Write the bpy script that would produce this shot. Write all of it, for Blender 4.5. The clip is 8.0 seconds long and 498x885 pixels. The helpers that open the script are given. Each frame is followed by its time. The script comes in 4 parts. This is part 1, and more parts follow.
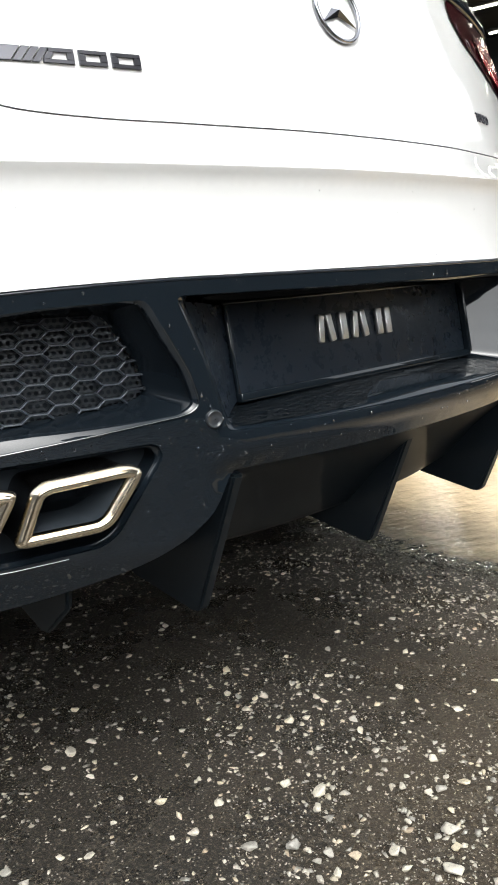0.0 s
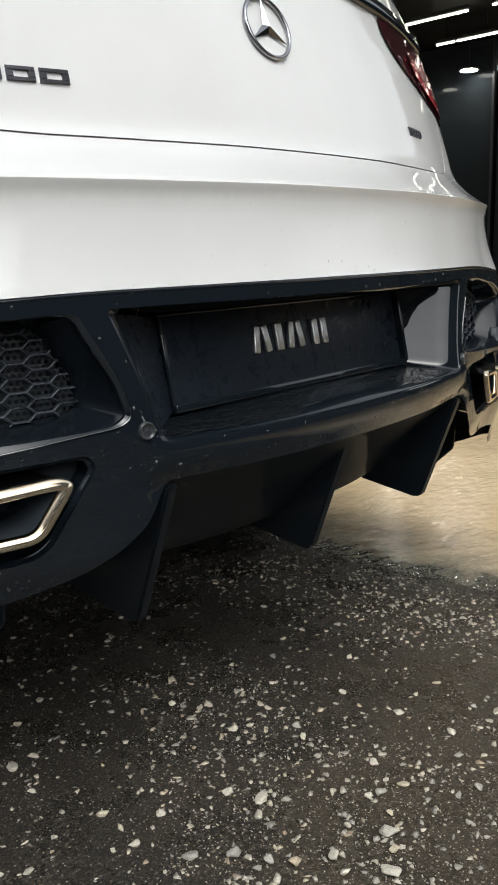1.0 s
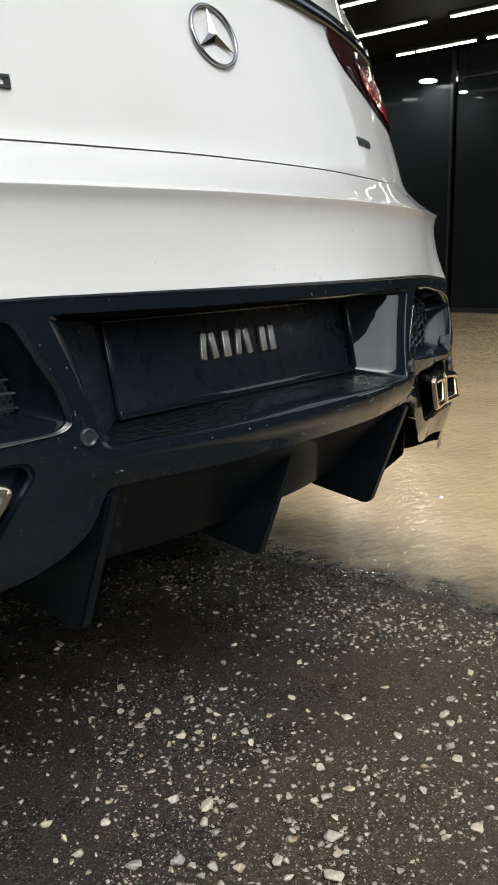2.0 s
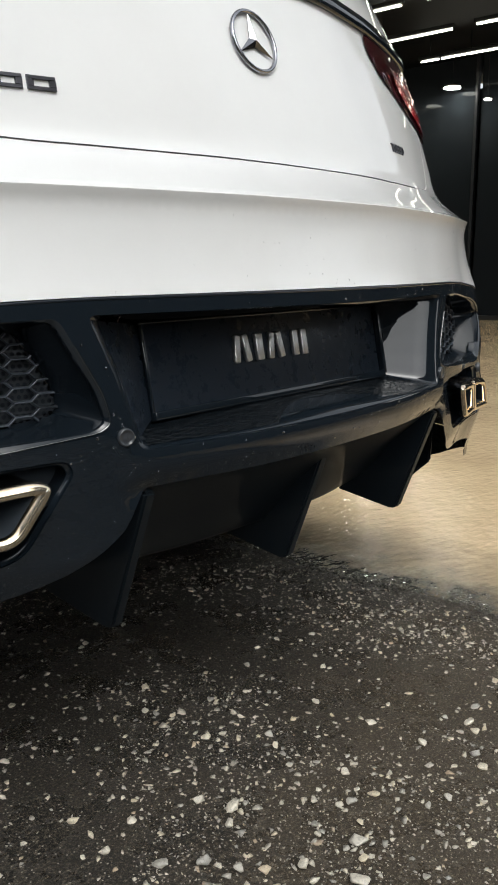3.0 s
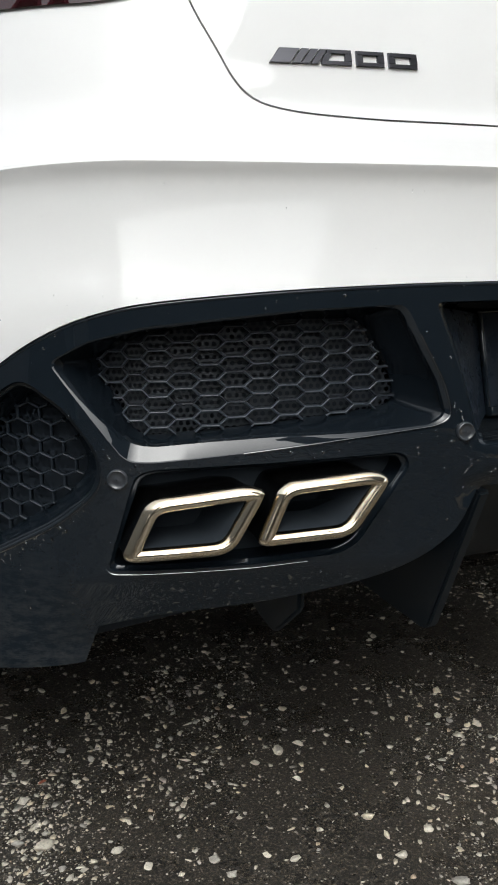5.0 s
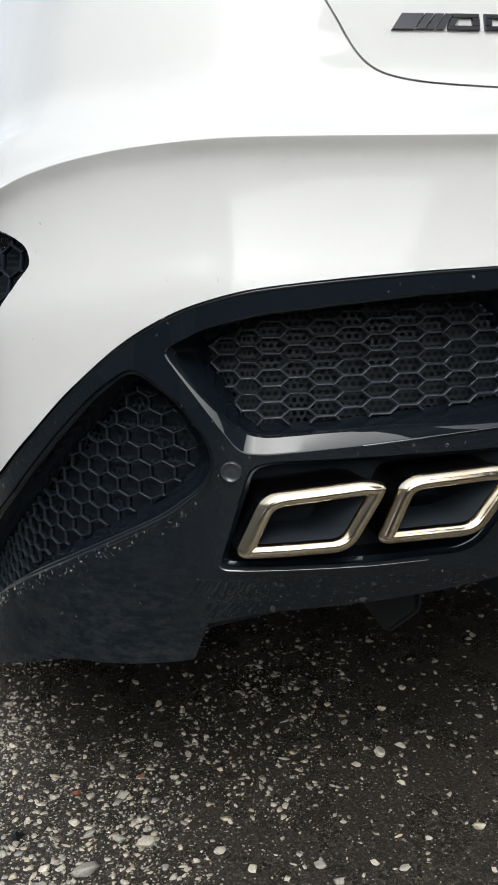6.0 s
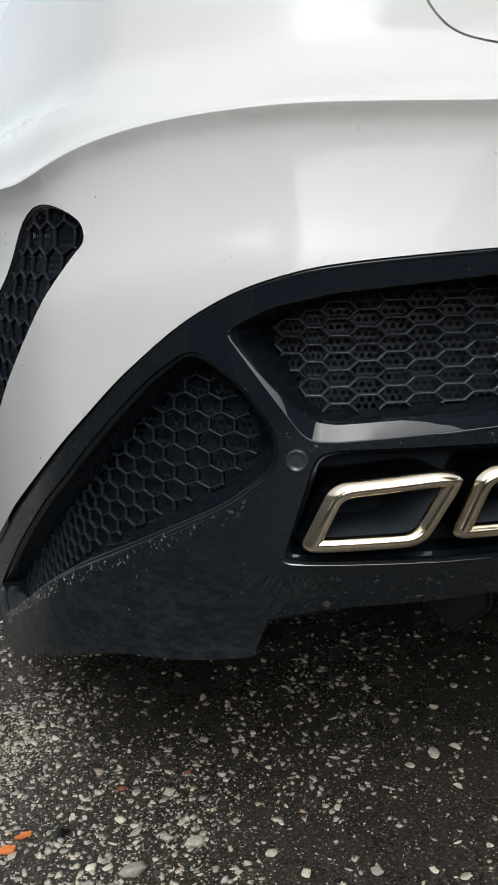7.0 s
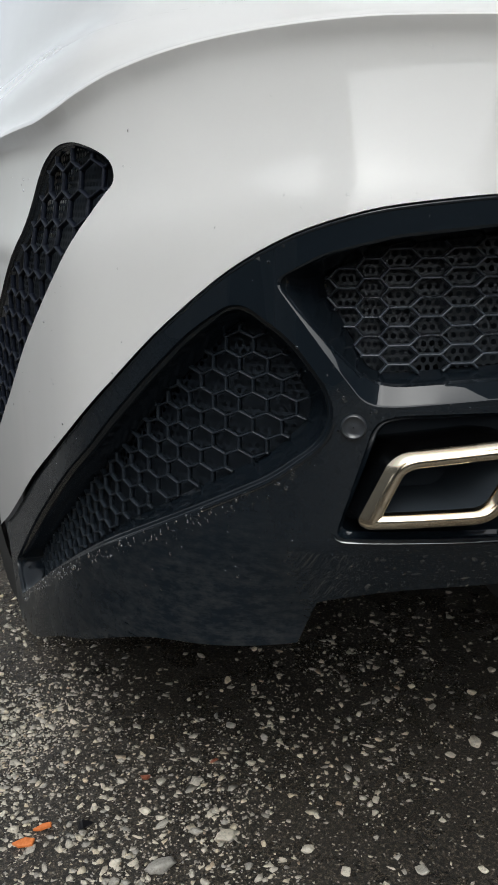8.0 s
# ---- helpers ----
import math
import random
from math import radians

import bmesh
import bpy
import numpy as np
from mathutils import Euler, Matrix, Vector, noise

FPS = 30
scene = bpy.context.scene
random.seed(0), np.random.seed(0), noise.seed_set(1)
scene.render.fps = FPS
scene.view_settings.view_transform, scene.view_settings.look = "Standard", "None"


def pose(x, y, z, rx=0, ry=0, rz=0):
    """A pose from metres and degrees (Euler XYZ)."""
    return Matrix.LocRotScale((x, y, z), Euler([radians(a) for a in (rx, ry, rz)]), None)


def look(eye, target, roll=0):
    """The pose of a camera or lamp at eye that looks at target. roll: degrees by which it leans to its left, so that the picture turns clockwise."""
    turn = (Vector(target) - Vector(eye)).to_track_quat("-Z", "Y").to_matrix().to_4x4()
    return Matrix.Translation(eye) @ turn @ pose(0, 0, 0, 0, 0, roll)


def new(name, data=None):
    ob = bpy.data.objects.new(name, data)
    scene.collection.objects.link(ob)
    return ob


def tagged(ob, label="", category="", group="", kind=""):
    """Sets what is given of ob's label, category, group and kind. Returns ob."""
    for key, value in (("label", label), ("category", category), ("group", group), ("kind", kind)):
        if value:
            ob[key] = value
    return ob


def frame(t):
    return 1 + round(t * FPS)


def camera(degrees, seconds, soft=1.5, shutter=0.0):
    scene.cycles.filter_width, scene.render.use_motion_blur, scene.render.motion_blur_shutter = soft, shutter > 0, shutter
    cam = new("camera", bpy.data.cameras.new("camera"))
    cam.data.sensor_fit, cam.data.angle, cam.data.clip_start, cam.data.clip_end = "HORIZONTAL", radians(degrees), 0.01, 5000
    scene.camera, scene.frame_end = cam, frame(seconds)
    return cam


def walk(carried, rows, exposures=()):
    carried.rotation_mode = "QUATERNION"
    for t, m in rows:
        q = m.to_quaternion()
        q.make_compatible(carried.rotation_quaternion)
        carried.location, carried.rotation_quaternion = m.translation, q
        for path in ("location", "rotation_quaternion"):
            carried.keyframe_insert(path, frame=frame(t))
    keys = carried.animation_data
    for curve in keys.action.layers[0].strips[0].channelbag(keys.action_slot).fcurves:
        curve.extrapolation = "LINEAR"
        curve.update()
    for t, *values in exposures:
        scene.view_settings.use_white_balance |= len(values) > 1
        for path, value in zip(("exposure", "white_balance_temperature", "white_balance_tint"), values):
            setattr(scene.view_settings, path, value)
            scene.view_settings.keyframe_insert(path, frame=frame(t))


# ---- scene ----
from mathutils import geometry

# ---- camera ----
cam = camera(33.34, 8.0, 1.8)
# seconds, x, y, z, and the turn in degrees
PATH = [
    (0, -0.8721, -0.8986, 0.8169, 77.37, 1.43, -36.09),
    (0.5, -0.8614, -0.9088, 0.8211, 77.52, 1.37, -37.82),
    (1, -0.853, -0.9257, 0.8234, 77.77, 1.49, -39.07),
    (1.5, -0.8332, -0.9458, 0.8253, 77.93, 1.47, -40.28),
    (1.7, -0.8319, -0.9448, 0.8253, 77.94, 1.35, -41.18),
    (2.8, -0.8531, -0.9367, 0.8257, 78.3, 0.08, -41.19),
    (3, -0.8577, -0.9318, 0.8251, 78.36, 0.04, -40.27),
    (3.5, -0.8691, -0.9096, 0.8214, 78.41, -0.03, -36.38),
    (4, -0.8807, -0.8874, 0.8177, 78.28, 0.07, -31.07),
    (4.5, -0.8995, -0.8727, 0.8195, 78.04, -0.03, -26.32),
    (5, -0.9171, -0.8531, 0.8148, 77.9, -0.09, -22.09),
    (5.2, -0.9262, -0.8435, 0.8131, 77.8, -0.07, -20.53),
    (6.3, -0.9563, -0.7803, 0.8049, 77.04, 0.82, -16.66),
    (6.5, -0.9609, -0.772, 0.8026, 76.94, 0.72, -16.19),
    (7, -0.974, -0.7386, 0.7952, 76.44, 0.62, -15.38),
    (7.5, -0.9898, -0.704, 0.783, 75.76, 0.44, -15.13),
    (8, -0.9919, -0.649, 0.7646, 74.78, 0.3, -14.93),
]
walk(cam, [(t, pose(x, y, z, rx, ry, rz)) for t, x, y, z, rx, ry, rz in PATH], [(0, -0.36, 6370, 7), (0.25, -0.64, 6370, 7), (0.5, -1.02, 6370, 7), (1, -1.1, 6370, 7), (1.5, -1.14, 6370, 7), (3, -1.08, 6370, 7), (4, -1.06, 6370, 7), (4.5, -1.0, 6370, 7), (6.5, -1.11, 6370, 7), (7, -1.23, 6370, 7), (7.5, -1.34, 6370, 7), (8, -1.34, 6370, 7)])

# ---- daylight: an overcast sky, its brightest part behind the camera ----
world = bpy.data.worlds.new("overcast")
scene.world = world
world.use_nodes = True
wn = world.node_tree.nodes
wn.clear()
sky = wn.new("ShaderNodeTexSky")
sky.sky_type, sky.sun_disc = "NISHITA", False
sky.sun_elevation, sky.sun_rotation = radians(49), radians(200)
sky.air_density, sky.dust_density = 1.0, 4.0
grey = wn.new("ShaderNodeHueSaturation")
grey.inputs["Saturation"].default_value = 0.2
wbg = wn.new("ShaderNodeBackground")
wbg.inputs["Strength"].default_value = 0.56
wout = wn.new("ShaderNodeOutputWorld")
world.node_tree.links.new(sky.outputs["Color"], grey.inputs["Color"])
world.node_tree.links.new(grey.outputs["Color"], wbg.inputs["Color"])
world.node_tree.links.new(wbg.outputs["Background"], wout.inputs["Surface"])
sun = new("sun", bpy.data.lights.new("sun", "SUN"))
sun.data.energy, sun.data.angle, sun.data.color = 0.5, radians(75), (1.0, 0.99, 0.97)
sun.matrix_world = look((-1.6, -4.4, 5.4), (0, 0, 0))


# ---- materials ----
def mat(name, colour=(0.5, 0.5, 0.5), rough=0.5, metal=0.0, coat=0.0, ior=1.5):
    m = bpy.data.materials.new(name)
    m.use_nodes = True
    b = m.node_tree.nodes["Principled BSDF"]
    b.inputs["Base Color"].default_value = (*colour, 1)
    b.inputs["Roughness"].default_value = rough
    b.inputs["Metallic"].default_value = metal
    b.inputs["IOR"].default_value = ior
    if coat:
        b.inputs["Coat Weight"].default_value = coat
        b.inputs["Coat Roughness"].default_value = 0.02
    return m


def nd(m, kind, **values):
    n = m.node_tree.nodes.new(kind)
    for k, v in values.items():
        n.inputs[k.replace("_", " ")].default_value = v
    return n


def wire(m, a, b):
    m.node_tree.links.new(a, b)


def shader(m):
    return m.node_tree.nodes["Principled BSDF"]


def coords(m):
    return m.node_tree.nodes.new("ShaderNodeTexCoord").outputs["Object"]


def ramp(m, fac, *stops):
    r = m.node_tree.nodes.new("ShaderNodeValToRGB")
    e = r.color_ramp.elements
    while len(e) < len(stops):
        e.new(0.5)
    for el, (at, c) in zip(e, stops):
        el.position = at
        el.color = (*c, 1) if isinstance(c, tuple) else (c, c, c, 1)
    wire(m, fac, r.inputs["Fac"])
    return r.outputs["Color"]


def bump(m, height, strength, distance):
    b = nd(m, "ShaderNodeBump", Strength=strength, Distance=distance)
    wire(m, height, b.inputs["Height"])
    wire(m, b.outputs["Normal"], shader(m).inputs["Normal"])
    return b


def noise_tex(m, scale, detail=4.0, rough=0.55, vec=None):
    n = nd(m, "ShaderNodeTexNoise", Scale=scale, Detail=detail, Roughness=rough)
    wire(m, vec or coords(m), n.inputs["Vector"])
    return n.outputs["Fac"]


def voronoi(m, scale, feature="F1", vec=None):
    v = nd(m, "ShaderNodeTexVoronoi", Scale=scale)
    v.feature = feature
    wire(m, vec or coords(m), v.inputs["Vector"])
    return v


def white_paint():
    m = mat("white_paint", (0.8, 0.8, 0.78), 0.35, 0.0, 1.0)
    shader(m).inputs["Specular IOR Level"].default_value = 0.04
    shader(m).inputs["Coat IOR"].default_value = 1.52
    c = coords(m)
    film = noise_tex(m, 3.0, 6.0, 0.6, c)
    wire(m, ramp(m, film, (0.3, (0.72, 0.72, 0.71)), (0.7, (0.77, 0.77, 0.76))), shader(m).inputs["Base Color"])
    peel = noise_tex(m, 260.0, 2.0, 0.5, c)
    bump(m, peel, 0.012, 0.001)
    wire(m, ramp(m, noise_tex(m, 9.0, 8.0, 0.7, c), (0.35, 0.001), (0.75, 0.006)), shader(m).inputs["Coat Roughness"])
    return m


def black_gloss():
    m = mat("black_gloss", (0.0074, 0.0112, 0.0156), 0.5, 0.0, 1.0)
    shader(m).inputs["Specular IOR Level"].default_value = 0.03
    shader(m).inputs["Coat IOR"].default_value = 1.52
    c = coords(m)
    wire(m, ramp(m, noise_tex(m, 6.0, 8.0, 0.7, c), (0.3, 0.16), (0.75, 0.38)), shader(m).inputs["Roughness"])
    # road film on the lowest part, streaked by rain
    streak = nd(m, "ShaderNodeMapping")
    streak.inputs["Scale"].default_value = (1.0, 1.0, 0.25)
    wire(m, c, streak.inputs["Vector"])
    xyz = nd(m, "ShaderNodeSeparateXYZ")
    wire(m, c, xyz.inputs["Vector"])
    low = nd(m, "ShaderNodeMath")
    low.operation = "MULTIPLY_ADD"
    wire(m, noise_tex(m, 60.0, 6.0, 0.7, streak.outputs["Vector"]), low.inputs[0])
    low.inputs[1].default_value = 0.22
    wire(m, xyz.outputs["Z"], low.inputs[2])
    wide = nd(m, "ShaderNodeMath")
    wide.operation = "ABSOLUTE"
    wire(m, xyz.outputs["X"], wide.inputs[0])
    inner = nd(m, "ShaderNodeMath")
    inner.operation = "ADD"
    wire(m, ramp(m, wide.outputs[0], (0.78, 0.2), (0.88, 0.0)), inner.inputs[0])
    wire(m, low.outputs[0], inner.inputs[1])
    low = inner
    film = ramp(m, low.outputs[0], (0.54, 0.14), (0.68, 0.006))
    wire(m, film, shader(m).inputs["Coat Roughness"])
    wire(m, ramp(m, low.outputs[0], (0.54, 0.4), (0.68, 1.0)), shader(m).inputs["Coat Weight"])
    dust = nd(m, "ShaderNodeMath")
    dust.operation = "MULTIPLY"
    wire(m, ramp(m, low.outputs[0], (0.52, 1.0), (0.67, 0.0)), dust.inputs[0])
    spray = nd(m, "ShaderNodeMapping")
    spray.inputs["Scale"].default_value = (0.35, 0.35, 1.0)
    wire(m, c, spray.inputs["Vector"])
    wire(m, ramp(m, noise_tex(m, 120.0, 6.0, 0.75, spray.outputs["Vector"]), (0.42, 0.0), (0.7, 1.0)), dust.inputs[1])
    tone = nd(m, "ShaderNodeMix")
    tone.data_type = "RGBA"
    wire(m, dust.outputs[0], tone.inputs["Factor"])
    tone.inputs["A"].default_value = (0.0074, 0.0112, 0.0156, 1)
    tone.inputs["B"].default_value = (0.029, 0.0315, 0.034, 1)
    wire(m, tone.outputs["Result"], shader(m).inputs["Base Color"])
    return m


def smooth_black():
    m = mat("diffuser_black", (0.0075, 0.011, 0.0145), 0.5, 0.0, 0.28)
    shader(m).inputs["Specular IOR Level"].default_value = 0.1
    wire(m, ramp(m, noise_tex(m, 12.0, 8.0, 0.7), (0.35, 0.03), (0.8, 0.16)), shader(m).inputs["Coat Roughness"])
    return m


def black_plastic():
    m = mat("wet_black_plastic", (0.0125, 0.018, 0.0265), 0.4)
    shader(m).inputs["Specular IOR Level"].default_value = 0.25
    c = coords(m)
    wire(m, ramp(m, noise_tex(m, 40.0, 8.0, 0.7, c), (0.35, 0.18), (0.7, 0.55)), shader(m).inputs["Roughness"])
    bump(m, noise_tex(m, 900.0, 3.0, 0.6, c), 0.15, 0.0006)
    return m


def wet_shelf():
    m = mat("wet_shelf_black", (0.004, 0.006, 0.008), 0.25, 0.0, 0.5)
    shader(m).inputs["Specular IOR Level"].default_value = 0.1
    c = coords(m)
    w = nd(m, "ShaderNodeMapping")
    w.inputs["Scale"].default_value = (1.0, 2.2, 3.0)
    wire(m, c, w.inputs["Vector"])
    b = bump(m, ramp(m, noise_tex(m, 62.0, 3.0, 0.55, w.outputs["Vector"]), (0.42, 0.0), (0.6, 1.0)), 0.8, 0.003)
    wire(m, b.outputs["Normal"], shader(m).inputs["Coat Normal"])
    return m


def chrome():
    m = mat("chrome", (0.78, 0.74, 0.68), 0.12, 1.0)
    c = coords(m)
    wire(m, ramp(m, noise_tex(m, 50.0, 8.0, 0.7, c), (0.35, 0.1), (0.75, 0.28)), shader(m).inputs["Roughness"])
    wire(m, ramp(m, noise_tex(m, 25.0, 6.0, 0.7, c), (0.42, (0.84, 0.75, 0.6)), (0.8, (0.62, 0.47, 0.3))), shader(m).inputs["Base Color"])
    return m


WHITE = white_paint()
GLOSS = black_gloss()
DIFFUSER = smooth_black()
PLASTIC = black_plastic()
SHELF = wet_shelf()
CHROME = chrome()
# exhaust shell chrome, with the dark reflections put into its colour
SHELL = mat("dark_mirror_chrome", (0.17, 0.17, 0.175), 0.22, 1.0)
DARK_CHROME = mat("dark_chrome", (0.09, 0.09, 0.1), 0.3, 1.0)
STAR_CHROME = mat("star_chrome", (0.36, 0.36, 0.38), 0.12, 1.0)
LETTER = mat("satin_chrome", (0.8, 0.8, 0.79), 0.38, 1.0)
GAP = mat("gap_shadow_rubber", (0.36, 0.36, 0.36), 0.8)
SOOT = mat("sooty_pipe", (0.024, 0.03, 0.037), 0.7)
shader(SOOT).inputs["Specular IOR Level"].default_value = 0.15
PIPE_DARK = mat("opening_edge_black", (0.0065, 0.0095, 0.0132), 0.16)
shader(PIPE_DARK).inputs["Specular IOR Level"].default_value = 0.3
WET_LIP = mat("wet_black_lip", (0.006, 0.009, 0.012), 0.1, 0.0, 1.0)
shader(WET_LIP).inputs["Coat IOR"].default_value = 1.9
SENSOR = mat("sensor_grey", (0.03, 0.034, 0.04), 0.35, 0.0, 0.6)
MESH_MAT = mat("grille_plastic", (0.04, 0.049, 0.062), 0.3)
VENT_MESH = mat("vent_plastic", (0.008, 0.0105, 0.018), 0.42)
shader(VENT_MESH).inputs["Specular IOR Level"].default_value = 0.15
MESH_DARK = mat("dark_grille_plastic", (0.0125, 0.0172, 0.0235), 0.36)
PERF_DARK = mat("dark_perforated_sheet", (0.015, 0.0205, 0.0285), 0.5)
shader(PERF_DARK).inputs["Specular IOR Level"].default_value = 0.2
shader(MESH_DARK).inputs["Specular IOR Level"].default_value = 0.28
PERF = mat("perforated_sheet", (0.017, 0.0225, 0.03), 0.42)
RED = mat("red_lens", (0.42, 0.004, 0.012), 0.14, 0.0, 0.5)
shader(RED).inputs["Specular IOR Level"].default_value = 0.15
DARK_RED = mat("smoked_lens", (0.028, 0.0025, 0.005), 0.1, 0.0, 0.5)
CLEAR = mat("pale_lens", (0.45, 0.35, 0.35), 0.15, 0.0, 1.0)
GLASS = mat("dark_glass", (0.004, 0.005, 0.006), 0.04)
TYRE = mat("tyre_rubber", (0.02, 0.02, 0.02), 0.75)
RIM = mat("rim_metal", (0.25, 0.25, 0.26), 0.3, 1.0)


def asphalt():
    m = mat("wet_asphalt", (0.03, 0.028, 0.026), 0.5)
    c = coords(m)
    v = voronoi(m, 170.0, "F1", c)
    speck = ramp(m, v.outputs["Distance"], (0.16, 1.0), (0.30, 0.0))
    pick = nd(m, "ShaderNodeSeparateColor")
    wire(m, v.outputs["Color"], pick.inputs["Color"])
    few = ramp(m, pick.outputs["Red"], (0.72, 0.0), (0.8, 1.0))
    mul = nd(m, "ShaderNodeMath")
    mul.operation = "MULTIPLY"
    wire(m, speck, mul.inputs[0])
    wire(m, few, mul.inputs[1])
    base = ramp(m, noise_tex(m, 5.0, 8.0, 0.65, c), (0.3, (0.0205, 0.0205, 0.0205)), (0.7, (0.041, 0.0372, 0.0325)))
    fine = nd(m, "ShaderNodeMath")
    fine.operation = "MULTIPLY_ADD"
    wire(m, noise_tex(m, 700.0, 2.0, 0.6, c), fine.inputs[0])
    fine.inputs[1].default_value = 0.55
    wire(m, noise_tex(m, 190.0, 4.0, 0.75, c), fine.inputs[2])
    grit = ramp(m, fine.outputs[0], (0.74, (0.0125, 0.0125, 0.0126)), (0.86, (0.112, 0.092, 0.067)), (0.98, (0.42, 0.365, 0.275)))
    add = nd(m, "ShaderNodeMix")
    add.data_type = "RGBA"
    add.inputs["Factor"].default_value = 0.5
    # brown sandy tone; brighter ground beyond the car's shade is put into it
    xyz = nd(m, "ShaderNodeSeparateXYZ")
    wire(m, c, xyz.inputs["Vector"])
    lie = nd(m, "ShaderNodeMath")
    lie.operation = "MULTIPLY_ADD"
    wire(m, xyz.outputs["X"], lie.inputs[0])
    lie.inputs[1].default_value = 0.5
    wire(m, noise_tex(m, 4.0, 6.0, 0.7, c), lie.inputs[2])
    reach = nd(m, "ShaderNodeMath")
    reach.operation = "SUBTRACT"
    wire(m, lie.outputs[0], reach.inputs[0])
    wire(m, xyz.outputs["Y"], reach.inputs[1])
    lit_sand = nd(m, "ShaderNodeMix")
    lit_sand.data_type = "RGBA"
    wire(m, ramp(m, reach.outputs[0], (0.32, 0.0), (0.72, 0.85)), lit_sand.inputs["Factor"])
    wire(m, base, lit_sand.inputs["A"])
    wire(m, ramp(m, noise_tex(m, 60.0, 6.0, 0.75, c), (0.3, (0.05, 0.039, 0.027)), (0.7, (0.142, 0.111, 0.074))), lit_sand.inputs["B"])
    wire(m, lit_sand.outputs["Result"], add.inputs["A"])
    wire(m, grit, add.inputs["B"])
    mixc = nd(m, "ShaderNodeMix")
    mixc.data_type = "RGBA"
    wire(m, mul.outputs[0], mixc.inputs["Factor"])
    wire(m, add.outputs["Result"], mixc.inputs["A"])
    mixc.inputs["B"].default_value = (0.45, 0.42, 0.36, 1)
    wire(m, mixc.outputs["Result"], shader(m).inputs["Base Color"])
    wire(m, ramp(m, noise_tex(m, 7.0, 6.0, 0.7, c), (0.35, 0.16), (0.65, 0.42)), shader(m).inputs["Roughness"])
    h = nd(m, "ShaderNodeMath")
    h.operation = "ADD"
    wire(m, noise_tex(m, 300.0, 5.0, 0.7, c), h.inputs[0])
    wire(m, speck, h.inputs[1])
    bump(m, h.outputs[0], 0.5, 0.003)
    shader(m).inputs["Specular IOR Level"].default_value = 0.3
    return m


def stone_mat(gain=1.0, pit=380.0):
    m = mat("aggregate_stone", (0.4, 0.38, 0.33), 0.5)
    info = m.node_tree.nodes.new("ShaderNodeNewGeometry")
    tint = ramp(m, info.outputs["Random Per Island"], (0.0, (0.36, 0.345, 0.31)), (0.25, (0.5, 0.465, 0.4)), (0.75, (0.69, 0.635, 0.525)), (0.95, (0.67, 0.585, 0.43)), (1.0, (0.5, 0.38, 0.27)))
    c = coords(m)
    pits = noise_tex(m, pit, 5.0, 0.75, c)
    n = ramp(m, pits, (0.34, 0.55 * gain), (0.5, gain))
    mul = nd(m, "ShaderNodeMix")
    mul.data_type, mul.blend_type = "RGBA", "MULTIPLY"
    mul.inputs["Factor"].default_value = 1.0
    wire(m, tint, mul.inputs["A"])
    wire(m, n, mul.inputs["B"])
    wire(m, mul.outputs["Result"], shader(m).inputs["Base Color"])
    bump(m, pits, 0.7, 0.0012)
    return m


def concrete():
    m = mat("wet_concrete", (0.42, 0.36, 0.28), 0.25)
    c = coords(m)
    clean = ramp(m, noise_tex(m, 1.2, 8.0, 0.65, c), (0.3, (0.66, 0.49, 0.295)), (0.7, (0.86, 0.66, 0.4)))
    # mud washed in from the asphalt along the edge of the slab
    lie = nd(m, "ShaderNodeMapping")
    lie.inputs["Rotation"].default_value = (0, 0, radians(-9.2))
    wire(m, c, lie.inputs["Vector"])
    xyz = nd(m, "ShaderNodeSeparateXYZ")
    wire(m, lie.outputs["Vector"], xyz.inputs["Vector"])
    far = nd(m, "ShaderNodeMath")
    far.operation = "MULTIPLY_ADD"
    wire(m, noise_tex(m, 5.0, 8.0, 0.75, c), far.inputs[0])
    far.inputs[1].default_value = 0.55
    wire(m, xyz.outputs["X"], far.inputs[2])
    mud = ramp(m, far.outputs[0], (0.0, 1.0), (1.0, 0.0))
    rr = mud.node.color_ramp
    rr.elements[0].position, rr.elements[1].position = 0.2, 0.7
    shift = nd(m, "ShaderNodeMath")
    shift.operation = "SUBTRACT"
    wire(m, far.outputs[0], shift.inputs[0])
    shift.inputs[1].default_value = 0.98
    wire(m, shift.outputs[0], mud.node.inputs["Fac"])
    mix = nd(m, "ShaderNodeMix")
    mix.data_type = "RGBA"
    wire(m, mud, mix.inputs["Factor"])
    wire(m, clean, mix.inputs["A"])
    wire(m, ramp(m, noise_tex(m, 90.0, 6.0, 0.75, c), (0.35, (0.028, 0.027, 0.022)), (0.7, (0.125, 0.115, 0.09))), mix.inputs["B"])
    wire(m, mix.outputs["Result"], shader(m).inputs["Base Color"])
    pool = ramp(m, noise_tex(m, 2.2, 6.0, 0.7, c), (0.4, 1.0), (0.6, 0.0))
    # rain ripples on the thin film of water near the slab's edge
    film = ramp(m, shift.outputs[0], (0.15, 1.0), (1.0, 0.75))
    most = nd(m, "ShaderNodeMath")
    most.operation = "MAXIMUM"
    wire(m, pool, most.inputs[0])
    wire(m, film, most.inputs[1])
    wire(m, ramp(m, most.outputs[0], (0.0, 0.33), (0.8, 0.015)), shader(m).inputs["Roughness"])
    wave = nd(m, "ShaderNodeMapping")
    wave.inputs["Scale"].default_value = (0.7, 1.5, 1.0)
    wire(m, c, wave.inputs["Vector"])
    wet = nd(m, "ShaderNodeMath")
    wet.operation = "MULTIPLY"
    wire(m, noise_tex(m, 24.0, 2.0, 0.5, wave.outputs["Vector"]), wet.inputs[0])
    wire(m, film, wet.inputs[1])
    bump(m, wet.outputs[0], 0.9, 0.0056)
    return m


